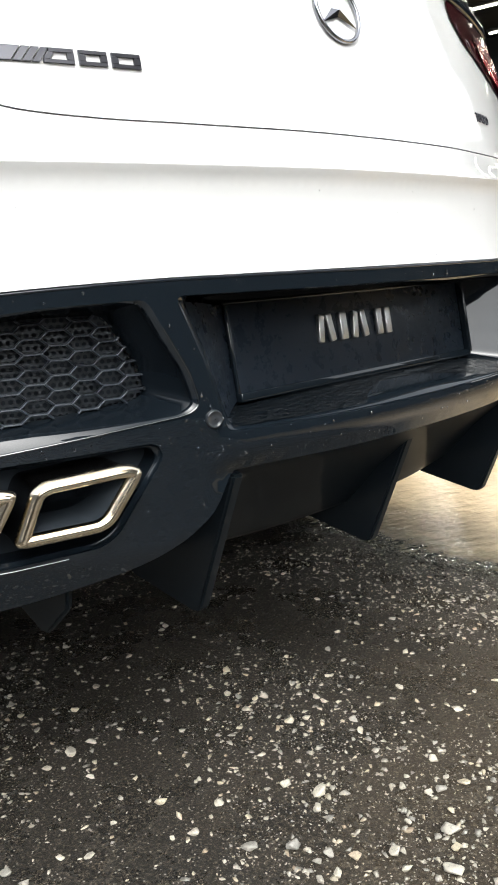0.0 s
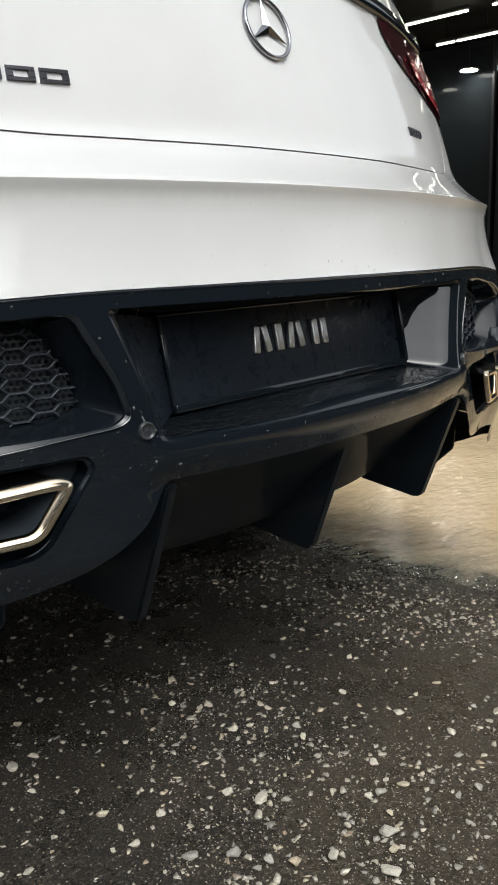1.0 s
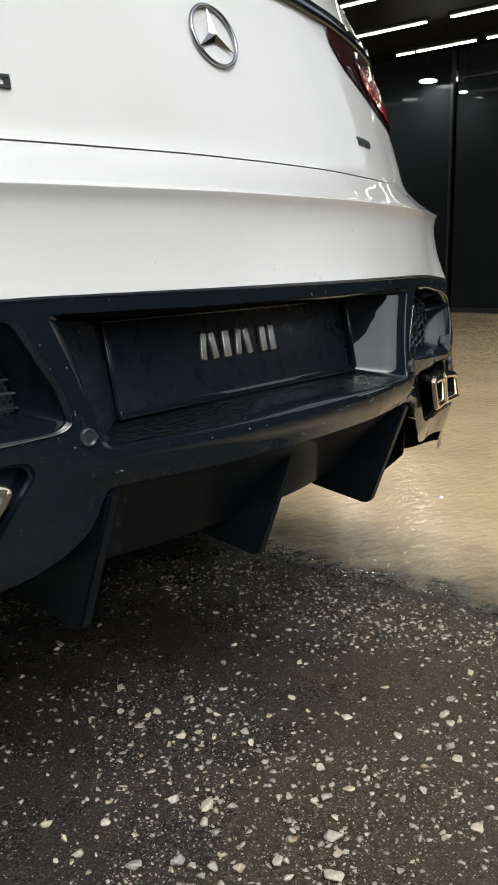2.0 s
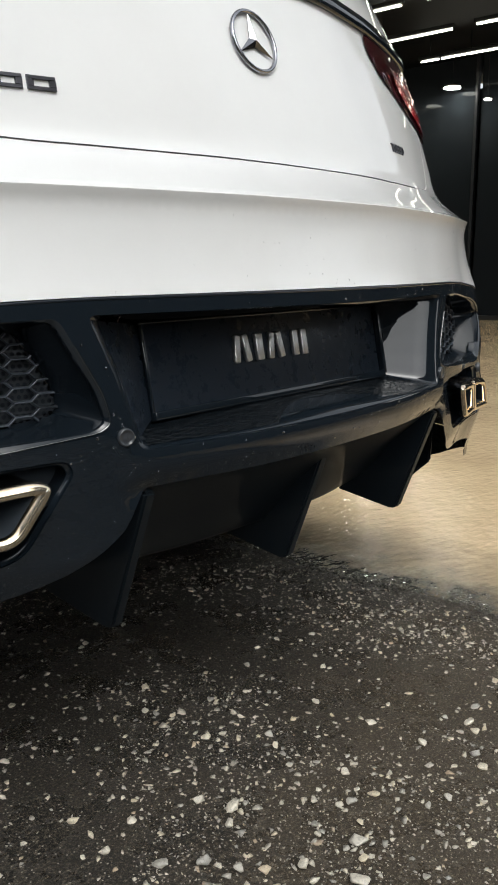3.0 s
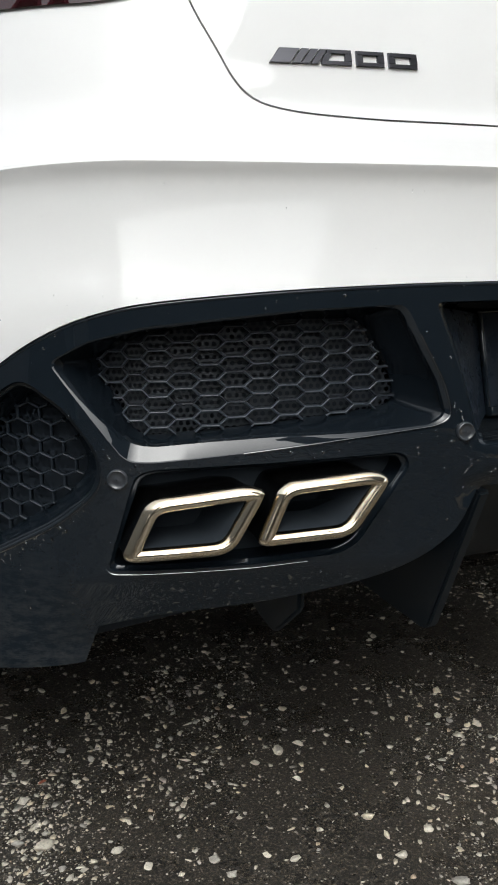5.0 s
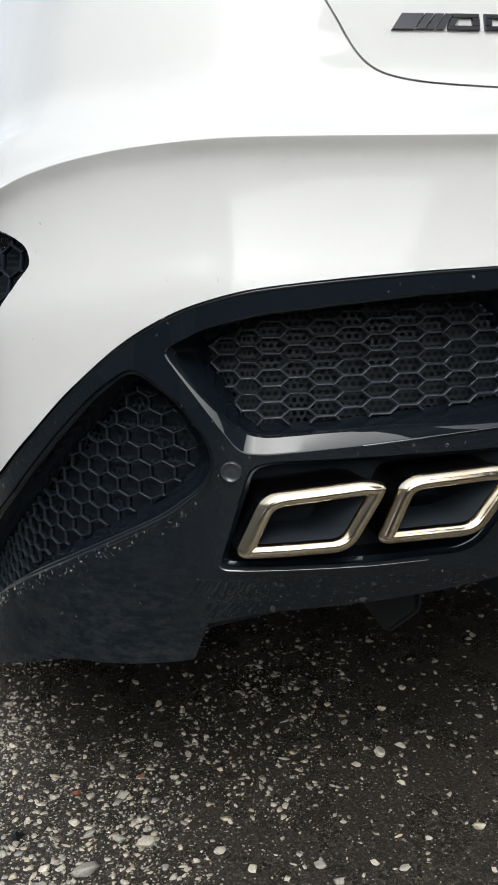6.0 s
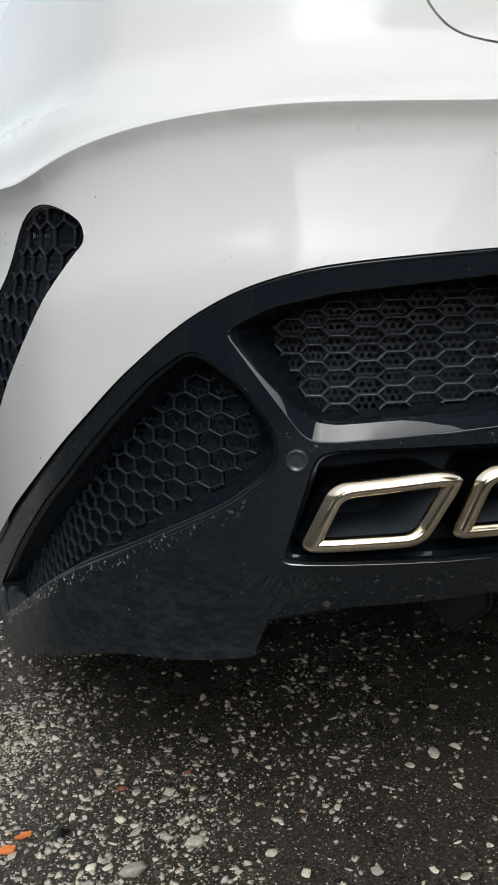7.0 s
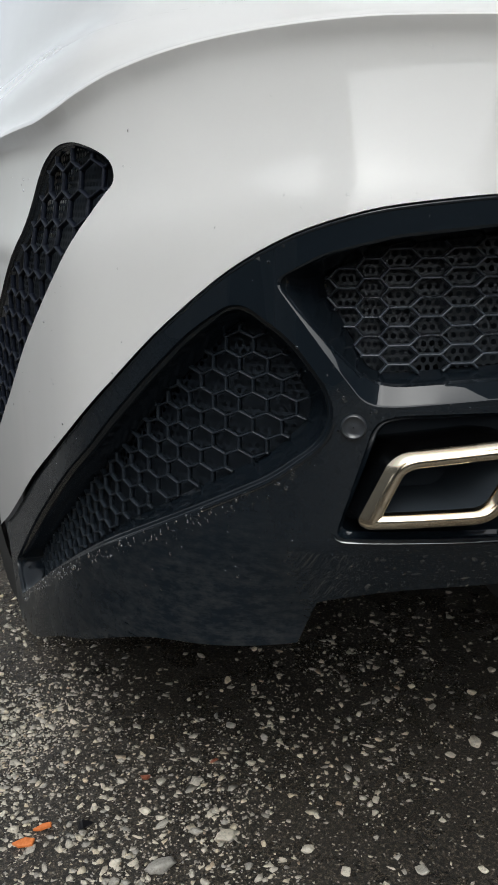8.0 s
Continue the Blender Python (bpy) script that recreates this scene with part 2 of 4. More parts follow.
ASPHALT = asphalt()
STONE = stone_mat(0.9)
CONCRETE = concrete()
HALL_DARK = mat("dark_hall_paint", (0.0055, 0.0062, 0.0078), 0.6)
FRAME_MAT = mat("black_window_frame", (0.0045, 0.005, 0.0065), 0.35)


def glow(name, colour, strength):
    m = mat(name, (0, 0, 0), 0.5)
    shader(m).inputs["Emission Color"].default_value = (*colour, 1)
    shader(m).inputs["Emission Strength"].default_value = strength
    return m


TUBE = glow("tube_glow", (1.0, 0.95, 0.8), 16.0)


# ---- mesh helpers ----
def part(name, bm, material, parent=None, label="", smooth=True):
    me = bpy.data.meshes.new(name)
    bm.normal_update()
    bm.to_mesh(me)
    bm.free()
    for p in me.polygons:
        p.use_smooth = smooth
    me.materials.append(material)
    ob = new(name, me)
    if parent is not None:
        ob.parent = parent
    if label:
        ob["label"] = label
    return ob


def sharpen(ob, degrees=35):
    """Keeps edges sharper than this crisp on a smooth mesh."""
    bm = bmesh.new()
    bm.from_mesh(ob.data)
    for e in bm.edges:
        if len(e.link_faces) == 2 and e.calc_face_angle(0) > radians(degrees):
            e.smooth = False
    bm.to_mesh(ob.data)
    bm.free()
    return ob


def box(bm, size, at=(0, 0, 0), bevel=0.0, m=None):
    g = bmesh.ops.create_cube(bm, size=1.0)["verts"]
    bmesh.ops.scale(bm, vec=size, verts=g)
    if bevel:
        es = list({e for v in g for e in v.link_edges})
        r = bmesh.ops.bevel(bm, geom=es, offset=bevel, segments=2, affect="EDGES", profile=0.5)
        g = list({v for f in r["faces"] for v in f.verts} | {v for v in g if v.is_valid})
    bmesh.ops.translate(bm, vec=at, verts=g)
    if m is not None:
        bmesh.ops.transform(bm, matrix=m, verts=g)
    return g


def grid(bm, rows, closed=False):
    """A sheet through rows of points."""
    vs = [[bm.verts.new(p) for p in r] for r in rows]
    for a, b in zip(vs, vs[1:]):
        n = len(a)
        for i in range(n if closed else n - 1):
            j = (i + 1) % n
            bm.faces.new((a[i], a[j], b[j], b[i]))
    return vs


def inside(poly, x, y):
    hit = False
    for (x0, y0), (x1, y1) in zip(poly, poly[1:] + poly[:1]):
        if (y0 > y) != (y1 > y) and x < (x1 - x0) * (y - y0) / (y1 - y0) + x0:
            hit = not hit
    return hit


def rounded(poly, r, n=5, m=6):
    """A polygon with corners of radius about r and its sides cut into m pieces."""
    pts = []
    k = len(poly)
    ends = []
    for i in range(k):
        p, a, b = Vector(poly[i]), Vector(poly[i - 1]), Vector(poly[(i + 1) % k])
        da, db = min(r, (a - p).length * 0.45), min(r, (b - p).length * 0.45)
        s, e = p + (a - p).normalized() * da, p + (b - p).normalized() * db
        ends.append((s, p, e))
    for i in range(k):
        s, p, e = ends[i]
        for j in range(n + 1):
            t = j / n
            pts.append((s * (1 - t) ** 2 + p * 2 * t * (1 - t) + e * t * t)[:2])
        nx = ends[(i + 1) % k][0]
        for j in range(1, m):
            pts.append((e + (nx - e) * (j / m))[:2])
    return [tuple(p) for p in pts]


# ---- the car's outline in plan: half width against depth, and on round to the front ----
PLAN = [(0, -0.05), (0.1, -0.0475), (0.2, -0.04), (0.35, -0.012), (0.423, 0.004), (0.55, 0.04), (0.65, 0.075), (0.75, 0.113),
        (0.805, 0.14), (0.86, 0.185), (0.92, 0.25), (0.966, 0.32), (1.0, 0.4), (1.02, 0.55), (1.03, 0.9), (1.02, 2.5), (1.0, 3.8), (0.94, 4.35), (0.75, 4.65), (0.4, 4.8), (0.0, 4.85)]


def smooth_curve(points, n=14):
    out = []
    ps = [Vector((-points[1][0], points[1][1]))] + [Vector(p) for p in points] + [Vector((-points[-2][0], points[-2][1]))]
    for a, b, c, d in zip(ps, ps[1:], ps[2:], ps[3:]):
        ta, tb, tc = (b - a).length ** 0.5, (c - b).length ** 0.5, (d - c).length ** 0.5
        for i in range(n):
            t = ta + tb * i / n
            a1 = a * ((ta - t) / ta) + b * (t / ta)
            a2 = b * ((ta + tb - t) / tb) + c * ((t - ta) / tb)
            a3 = c * ((ta + tb + tc - t) / tc) + d * ((t - ta - tb) / tc)
            b1 = a1 * ((ta + tb - t) / (ta + tb)) + a2 * (t / (ta + tb))
            b2 = a2 * ((ta + tb + tc - t) / (tb + tc)) + a3 * ((t - ta) / (tb + tc))
            out.append(b1 * ((ta + tb - t) / tb) + b2 * ((t - ta) / tb))
    out.append(Vector(points[-1]))
    return np.array([tuple(p) for p in out])


CURVE = smooth_curve(PLAN)
ARC = np.concatenate([[0], np.cumsum(np.linalg.norm(np.diff(CURVE, axis=0), axis=1))])
REAR = int(np.argmin(abs(CURVE[:, 1] - 0.9)))


def arc(u):
    """The way along the outline from the middle of the rear to half width u."""
    return math.copysign(float(np.interp(abs(u), CURVE[:REAR, 0], ARC[:REAR])), u)


def at(s, z, out=0.0):
    """The place at s along the outline, at height z, pushed out."""
    a = abs(s)
    u, y = float(np.interp(a, ARC, CURVE[:, 0])), float(np.interp(a, ARC, CURVE[:, 1]))
    u1, y1 = float(np.interp(a + 0.01, ARC, CURVE[:, 0])), float(np.interp(a + 0.01, ARC, CURVE[:, 1]))
    if a > 0.01:
        u0, y0 = float(np.interp(a - 0.01, ARC, CURVE[:, 0])), float(np.interp(a - 0.01, ARC, CURVE[:, 1]))
    else:
        u0, y0 = -u1, y1
    d = Vector((u1 - u0, y1 - y0)).normalized()
    return Vector((math.copysign(1, s) * (u + d.y * out), y - d.x * out, z))


def along(table):
    """A function through (way, value) pairs, alike on both sides."""
    xs, ys = (np.array(c, float) for c in zip(*table))
    d = np.diff(ys) / np.diff(xs)
    k = np.concatenate([[0.0], np.where(d[1:] * d[:-1] > 0, 2 * d[1:] * d[:-1] / (d[1:] + d[:-1] + 1e-12), 0.0), [d[-1]]])

    def value(s):
        a = min(max(abs(s), xs[0]), xs[-1])
        i = min(int(np.searchsorted(xs, a, side="right")) - 1, len(d) - 1)
        h = xs[i + 1] - xs[i]
        t = (a - xs[i]) / h
        return float(ys[i] * (1 + 2 * t) * (1 - t) ** 2 + h * k[i] * t * (1 - t) ** 2 + ys[i + 1] * t * t * (3 - 2 * t) + h * k[i + 1] * t * t * (t - 1))
    return value


def panel(outline, holes, place, step=0.02, skin=False, extra=()):
    """A triangulated sheet with holes, drawn flat in (way, height) and laid on the body."""
    pts, edges = [], []
    for loop in [outline] + holes:
        k = len(pts)
        pts += [Vector(p) for p in loop]
        edges += [(k + i, k + (i + 1) % len(loop)) for i in range(len(loop))]
    rim = np.array([tuple(p) for p in pts])
    xs, zs = rim[:, 0], rim[:, 1]
    spans = [(min(p[0] for p in h), max(p[0] for p in h)) for h in holes]
    for x in np.arange(xs.min(), xs.max(), step):
        for z in np.arange(zs.min(), zs.max(), step):
            q = (x, z)
            if np.min(np.hypot(rim[:, 0] - x, rim[:, 1] - z)) > step * 0.45 and inside(outline, *q) and not any(b[0] < x < b[1] and inside(h, *q) for b, h in zip(spans, holes)):
                pts.append(Vector(q))
    for q in extra:
        if inside(outline, *q) and not any(inside(h, *q) for h in holes) and np.min(np.hypot(rim[:, 0] - q[0], rim[:, 1] - q[1])) > 0.003:
            pts.append(Vector(q))
    vs, _, fs, _, _, _ = geometry.delaunay_2d_cdt(pts, edges, [], 0, 1e-6)
    bm = bmesh.new()
    bv = [bm.verts.new(place(v.x, v.y)) for v in vs]
    for f in fs:
        c = sum((vs[i] for i in f), Vector((0, 0))) / len(f)
        if inside(outline, c.x, c.y) and not any(inside(h, c.x, c.y) for h in holes):
            bm.faces.new([bv[i] for i in f])
    normals = {}
    if skin:
        e = 0.002
        for v, b in zip(vs, bv):
            n = (place(v.x + e, v.y) - place(v.x - e, v.y)).cross(place(v.x, v.y + e) - place(v.x, v.y - e))
            if n.dot(place(v.x, v.y, -0.01) - place(v.x, v.y)) < 0:
                n = -n
            normals[b] = n.normalized()
    bmesh.ops.delete(bm, geom=[v for v in bm.verts if not v.link_faces], context="VERTS")
    if not skin:
        bmesh.ops.recalc_face_normals(bm, faces=bm.faces)
        return bm
    bm.normal_update()
    for f in list(bm.faces):
        if f.normal.dot(normals[f.verts[0]]) < 0:
            f.normal_flip()
    return bm, [normals[v] for v in bm.verts]


def skin_part(name, outline, holes, place, step, material, parent, label="", extra=()):
    """A large painted skin, shaded by the true slope of its form."""
    bm, normals = panel(outline, holes, place, step, True, extra)
    ob = part(name, bm, material, parent, label)
    ob.data.normals_split_custom_set_from_vertices([tuple(n) for n in normals])
    return ob


def well(outer, inner, depth, place, lip=0.006, chamfer=None, deep=None, straight=False):
    """The walls of an opening: a rounded or chamfered lip, then down to the inner outline."""
    rings = []
    if chamfer:
        for f, d in ((0.0, -0.0004), (0.07, 0.02), (0.95, 0.48), (1.12, 0.95), (1.14, 1.25)):
            ring = []
            for p, q in zip(outer, inner):
                v, c = Vector(q) - Vector(p), chamfer(*p)
                k = min(0.85, c * f / max(v.length, 1e-6))
                ring.append(place(p[0] + v.x * k, p[1] + v.y * k, c * d))
            rings.append(ring)
        lip = 0.012
    for k in range(0 if chamfer else 5):
        a = radians(90) * k / 4
        w, d = lip * (1 - math.cos(a)), lip * math.sin(a)
        ring = []
        for p, q in zip(outer, inner):
            v = Vector(q) - Vector(p)
            f = min(0.9, w / max(v.length, 1e-6))
            ring.append(place(p[0] + v.x * f, p[1] + v.y * f, d))
        rings.append(ring)
    if chamfer and deep is not None:
        bm = bmesh.new()
        grid(bm, rings, closed=True)
        part("grille_wall", well(outer, inner, depth, lambda s, z, d=0.0: place(s, z, d + 0.002), 0.002), PIPE_DARK, deep)
        return bm
    edge = rings[-1]
    for g in (0.25, 0.5, 0.75, 1.0):
        rings.append([a.lerp(place(*q, depth), g) if straight else place(p[0] + (q[0] - p[0]) * g, p[1] + (q[1] - p[1]) * g, lip + (depth - lip) * g) for a, p, q in zip(edge, outer, inner)])
    bm = bmesh.new()
    grid(bm, rings, closed=True)
    return bm


def grille_chamfer(s, z):
    """Broad at the outer lower corner, narrowing along the sill and up the strut."""
    a = abs(s)
    if a > 0.83 and z > 0.62:
        return 0.0024 + 0.0145 * max(0.0, 1 - (z - 0.612) / 0.1) ** 2.4
    if z < 0.65:
        return 0.0062 + 0.0135 * max(0.0, min(1.0, (a - 0.5) / 0.32)) ** 0.9
    return 0.0075 if a < 0.52 else 0.003


def bar(bm, a, b, normal, w, h):
    """A bar of four long sides from a to b."""
    t = (b - a).normalized()
    side = t.cross(normal).normalized() * (w / 2)
    up = normal.normalized() * (h / 2)
    ring = []
    for p in (a, b):
        ring.append([bm.verts.new(p + o) for o in (side - up, side * 0.55 + up, -side * 0.55 + up, -side - up)])
    for i in range(4):
        j = (i + 1) % 4
        bm.faces.new((ring[0][i], ring[0][j], ring[1][j], ring[1][i]))


def hex_grid(poly, place, pitch=0.0335, rise=0.0195, w=0.0032, h=0.006, shift=0.0, upright=False):
    """Honeycomb bars, flat edges above and below, kept inside an outline."""
    bm = bmesh.new()
    if upright:
        turned = place
        poly = [(z, x) for x, z in poly]

        def place(z, x, d=0.0):
            return turned(x, z, d)
    xs, zs = [p[0] for p in poly], [p[1] for p in poly]
    done = set()
    n0, n1 = int(min(xs) / pitch) - 2, int(max(xs) / pitch) + 2
    m0, m1 = int(min(zs) / rise) - 2, int(max(zs) / rise) + 2
    flat, tip = pitch * 0.34, pitch * 0.66
    for i in range(n0, n1):
        for j in range(m0, m1):
            cx, cz = i * pitch + shift, (j + 0.5 * (i % 2)) * rise
            ring = [(cx + tip, cz), (cx + flat, cz + rise / 2), (cx - flat, cz + rise / 2), (cx - tip, cz), (cx - flat, cz - rise / 2), (cx + flat, cz - rise / 2)]
            for a, b in zip(ring, ring[1:] + ring[:1]):
                key = tuple(sorted(((round(a[0], 4), round(a[1], 4)), (round(b[0], 4), round(b[1], 4)))))
                mid = ((a[0] + b[0]) / 2, (a[1] + b[1]) / 2)
                in_a, in_b = inside(poly, *a), inside(poly, *b)
                if key in done or not (in_a or in_b):
                    continue
                done.add(key)
                if in_a != in_b:
                    # cut the bar where it meets the outline
                    t0, t1 = 0.0, 1.0
                    for _ in range(9):
                        t = (t0 + t1) / 2
                        if inside(poly, a[0] + (b[0] - a[0]) * t, a[1] + (b[1] - a[1]) * t) == in_a:
                            t0 = t
                        else:
                            t1 = t
                    cut = (a[0] + (b[0] - a[0]) * t0, a[1] + (b[1] - a[1]) * t0)
                    a, b = (a, cut) if in_a else (cut, b)
                    if math.hypot(a[0] - b[0], a[1] - b[1]) < 0.0012:
                        continue
                    mid = ((a[0] + b[0]) / 2, (a[1] + b[1]) / 2)
                p, q = place(*a), place(*b)
                bar(bm, p, q, place(mid[0], mid[1], -0.01) - place(*mid), w, h)
    return bm


def perforated(poly, place, pitch=0.0088, hole=0.0031):
    """A thin sheet of small round holes."""
    bm = bmesh.new()
    xs, zs = [p[0] for p in poly], [p[1] for p in poly]
    row = 0
    z = min(zs)
    dz = pitch * 0.866
    while z < max(zs):
        x = min(xs) + (pitch / 2 if row % 2 else 0)
        while x < max(xs):
            if inside(poly, x, z):
                outer = [place(x + pitch * 0.577 * math.sin(radians(60 * k)), z + pitch * 0.577 * math.cos(radians(60 * k))) for k in range(6)]
                inner = [place(x + hole * math.sin(radians(60 * k)), z + hole * math.cos(radians(60 * k))) for k in range(6)]
                grid(bm, [outer, inner], closed=True)
            x += pitch
        z += dz
        row += 1
    return bm


# ---- ground ----
CAR_TURN, CAR_AT = 9.2, (0.109, 0.0107, 0.0)
LOCAL = pose(*CAR_AT, 0, 0, CAR_TURN)
EDGE = 0.742      # way to the side, in the car's frame, where the asphalt ends


def wobble(v, seed=0.0):
    return noise.noise(Vector((v * 3.1, seed, 0))) * 0.03 + noise.noise(Vector((v * 17.0, seed, 4))) * 0.016 + noise.noise(Vector((v * 55.0, seed, 4))) * 0.007


def ground_sheet():
    bm = bmesh.new()
    us = [-60, -20, -6, -3, -2] + [-1.6 + 0.06 * i for i in range(38)]
    vs = [-60, -20, -6, -3, -2] + [-1.5 + 0.015 * i for i in range(200)] + [3, 6, 20, 60]
    rows = []
    for v in vs:
        e = EDGE + wobble(v)
        r = []
        for u in us:
            r.append(Vector((min(u, e - 0.03), v, 0.004 * noise.noise(Vector((u * 2.3, v * 2.3, 0))))))
        r += [Vector((e - 0.012, v, 0.0)), Vector((e, v, -0.012)), Vector((e + 0.01, v, -0.05))]
        rows.append([LOCAL @ p for p in r])
    grid(bm, rows)
    bmesh.ops.recalc_face_normals(bm, faces=bm.faces)
    return bm


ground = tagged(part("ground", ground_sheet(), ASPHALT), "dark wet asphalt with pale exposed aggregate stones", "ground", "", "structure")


def floor_sheet():
    bm = bmesh.new()
    rows = []
    for v in [-60, -20, -6] + [-3 + 0.25 * i for i in range(37)] + [8, 12, 20, 60]:
        rows.append([LOCAL @ Vector((u, v, -0.014)) for u in [EDGE - 0.06] + [1.0 + 0.4 * i for i in range(30)] + [16, 24, 60]])
    grid(bm, rows)
    bmesh.ops.recalc_face_normals(bm, faces=bm.faces)
    return bm


floor = tagged(part("floor", floor_sheet(), CONCRETE), "smooth wet tan concrete hall floor with glossy patches", "floor", "", "structure")

# ---- unseen fronts behind the camera, outlines shaped for the car's reflections ----
YARD = mat("yard_render", (0.2, 0.19, 0.18), 0.8)
wire(YARD, ramp(YARD, noise_tex(YARD, 0.8, 8.0, 0.65), (0.3, (0.03, 0.03, 0.03)), (0.7, (0.07, 0.068, 0.064))), shader(YARD).inputs["Base Color"])

# paler, so that the added side wall bounces light back
RENDER = mat("bounce_wall_render", (0.3, 0.3, 0.29), 0.8)
wire(RENDER, ramp(RENDER, noise_tex(RENDER, 0.9, 8.0, 0.65), (0.3, (0.2, 0.2, 0.195)), (0.7, (0.32, 0.315, 0.3))), shader(RENDER).inputs["Base Color"])


def plain(name, size, centre, material, label, category, parent=None):
    bm = bmesh.new()
    box(bm, size, centre, 0.0, LOCAL)
    ob = part(name, bm, material, parent, smooth=False)
    return tagged(ob, label, category, "", "structure")


def front(name, profile, along_u, fixed, label, material=YARD):
    """A plain front 0.3 m thick with an outline of its own; the profile in (way, height) from its foot round."""
    bm = bmesh.new()
    rows = []
    for d in (0.0, -0.3):
        rows.append([LOCAL @ (Vector((a, fixed + d, h)) if along_u else Vector((fixed + d, a, h))) for a, h in profile])
    vs = grid(bm, rows, closed=True)
    caps = [bm.faces.new(vs[0]), bm.faces.new(vs[1][::-1])]
    bmesh.ops.triangulate(bm, faces=caps)
    bmesh.ops.recalc_face_normals(bm, faces=bm.faces)
    return tagged(part(name, bm, material, smooth=False), label, "wall", "", "structure")


# its opening is placed so the plate recess mirrors bright sky
front("wall_yard_side", [(-7.4, -0.03), (-6.0, -0.03), (-6.0, 3.3), (-3.5, 3.3), (-2.3, -0.03), (23, -0.03), (23, 6.0), (16, 6.0), (12.5, 7.4), (9, 6.0), (3.4, 5.4), (2.9, 5.9), (2.4, 5.4), (-4.4, 5.4), (-4.7, 6.2), (-7.4, 7.4)], False, -12.0, "unseen grey wall with an opening cut for reflections", RENDER)
front("wall_yard_gate", [(-6.5, -0.03), (-1.0, -0.03), (-1.0, 1.15), (-6.5, 1.3)], False, -12.4, "unseen low dark wall beyond the reflection opening")
front("wall_yard_back", [(-0.3, -0.03), (7.0, -0.03), (7.0, 9.0), (4.0, 11.0), (-1.0, 10.6), (-1.3, 9.4), (-1.6, 8.6), (-1.0, 7.8), (-0.9, 6.9), (-0.3, 6.4), (-0.35, 5.8), (0.15, 5.2), (-0.1, 4.7), (0.1, 4.2), (-0.2, 3.3), (-0.7, 2.9), (-0.3, 2.4)], True, -7.4, "unseen dark wall with an edge shaped for reflections")
# low here to let more skylight onto the floor and car
front("wall_yard_right", [(7.0, -0.03), (22.7, -0.03), (22.7, 2.2), (7.0, 2.4)], True, -7.4, "unseen dark wall kept low to let skylight in")
front("wall_yard_low", [(-9.0, -0.03), (-0.3, -0.03), (-0.3, 2.4), (-1.2, 2.1), (-2.0, 1.9), (-4.6, 1.9), (-5.5, 2.3), (-6.2, 2.6), (-7.1, 3.0), (-8.2, 3.5), (-9.0, 3.8)], True, -7.4, "unseen low dark wall with a skyline shaped for reflections")
front("wall_yard_corner", [(-12.0, -0.03), (-9.0, -0.03), (-9.0, 3.8), (-10.2, 4.3), (-10.5, 4.8), (-10.3, 5.3), (-10.4, 5.7), (-9.5, 6.2), (-9.4, 6.7), (-8.3, 7.2), (-7.9, 7.8), (-6.9, 8.3), (-6.7, 9.2), (-12.0, 9.2)], True, -7.4, "unseen dark wall with an edge shaped for reflections")

# ---- the hall beside the car ----
plain("ceiling", (14.0, 26.0, 0.2), (8.2, 13.3, 4.55), HALL_DARK, "dark painted hall ceiling", "ceiling")
plain("wall_end", (14.0, 0.2, 4.4), (8.2, 25.9, 2.12), HALL_DARK, "dark end wall of the hall", "wall")
plain("wall_far", (0.2, 34.0, 4.4), (15.1, 9.0, 2.12), HALL_DARK, "dark wall behind the glass front", "wall")


HALL_GLASS = mat("hall_glass", (0.0145, 0.0175, 0.021), 0.05)
shader(HALL_GLASS).inputs["Specular IOR Level"].default_value = 0.035


def glass_bay(v0, v1, u=12.7, top=4.4):
    bay = new("glass_bay")
    bay.matrix_world = LOCAL @ pose(u, v0, -0.014)
    w = v1 - v0
    bm = bmesh.new()
    box(bm, (0.02, w - 0.1, top - 0.1), (0.02, w / 2, top / 2))
    part("pane", bm, HALL_GLASS, bay, smooth=False)
    for size, c in (((0.09, 0.05, top), (0, 0.025, top / 2)), ((0.07, w - 0.05, 0.08), (0, w / 2 + 0.025, 0.04))):
        bm = bmesh.new()
        box(bm, size, c, 0.006)
        part("frame_bar", bm, FRAME_MAT, bay, smooth=False)
    return tagged(bay, "dark glass bay with slim black metal frame", "glass front", "glass bays of the hall")


for k in range(14):
    glass_bay(-3.72 + 1.61 * k, -3.72 + 1.61 * (k + 1))


def downlight(u, v, z, r):
    thing = new("downlight")
    thing.matrix_world = LOCAL @ pose(u, v, z)
    for name, rr, h, m in (("lens", r, 0.0, SPOT), ("trim", r * 1.3, 0.012, HALL_DARK)):
        bm = bmesh.new()
        bmesh.ops.create_cone(bm, cap_ends=True, segments=24, radius1=rr, radius2=rr * 0.9, depth=0.03)
        bmesh.ops.translate(bm, vec=(0, 0, h + 0.012), verts=bm.verts)
        part(name, bm, m, thing)
    bm = bmesh.new()
    box(bm, (0.007, 0.007, 4.46 - z - 0.03), (0, 0, (4.46 - z + 0.03) / 2))
    part("rod", bm, HALL_DARK, thing)
    return tagged(thing, "small round white lamp shining under the ceiling", "ceiling lamp", "round lamps of the hall")


SPOT = glow("spot_glow", (1.0, 0.97, 0.86), 150.0)
downlight(12.4, 6.28, 3.83, 0.14)
downlight(12.4, 5.64, 3.57, 0.06)
# unseen lamp behind the car, added for its glints on the wet floor
downlight(11.79, 7.29, 3.83, 0.14)


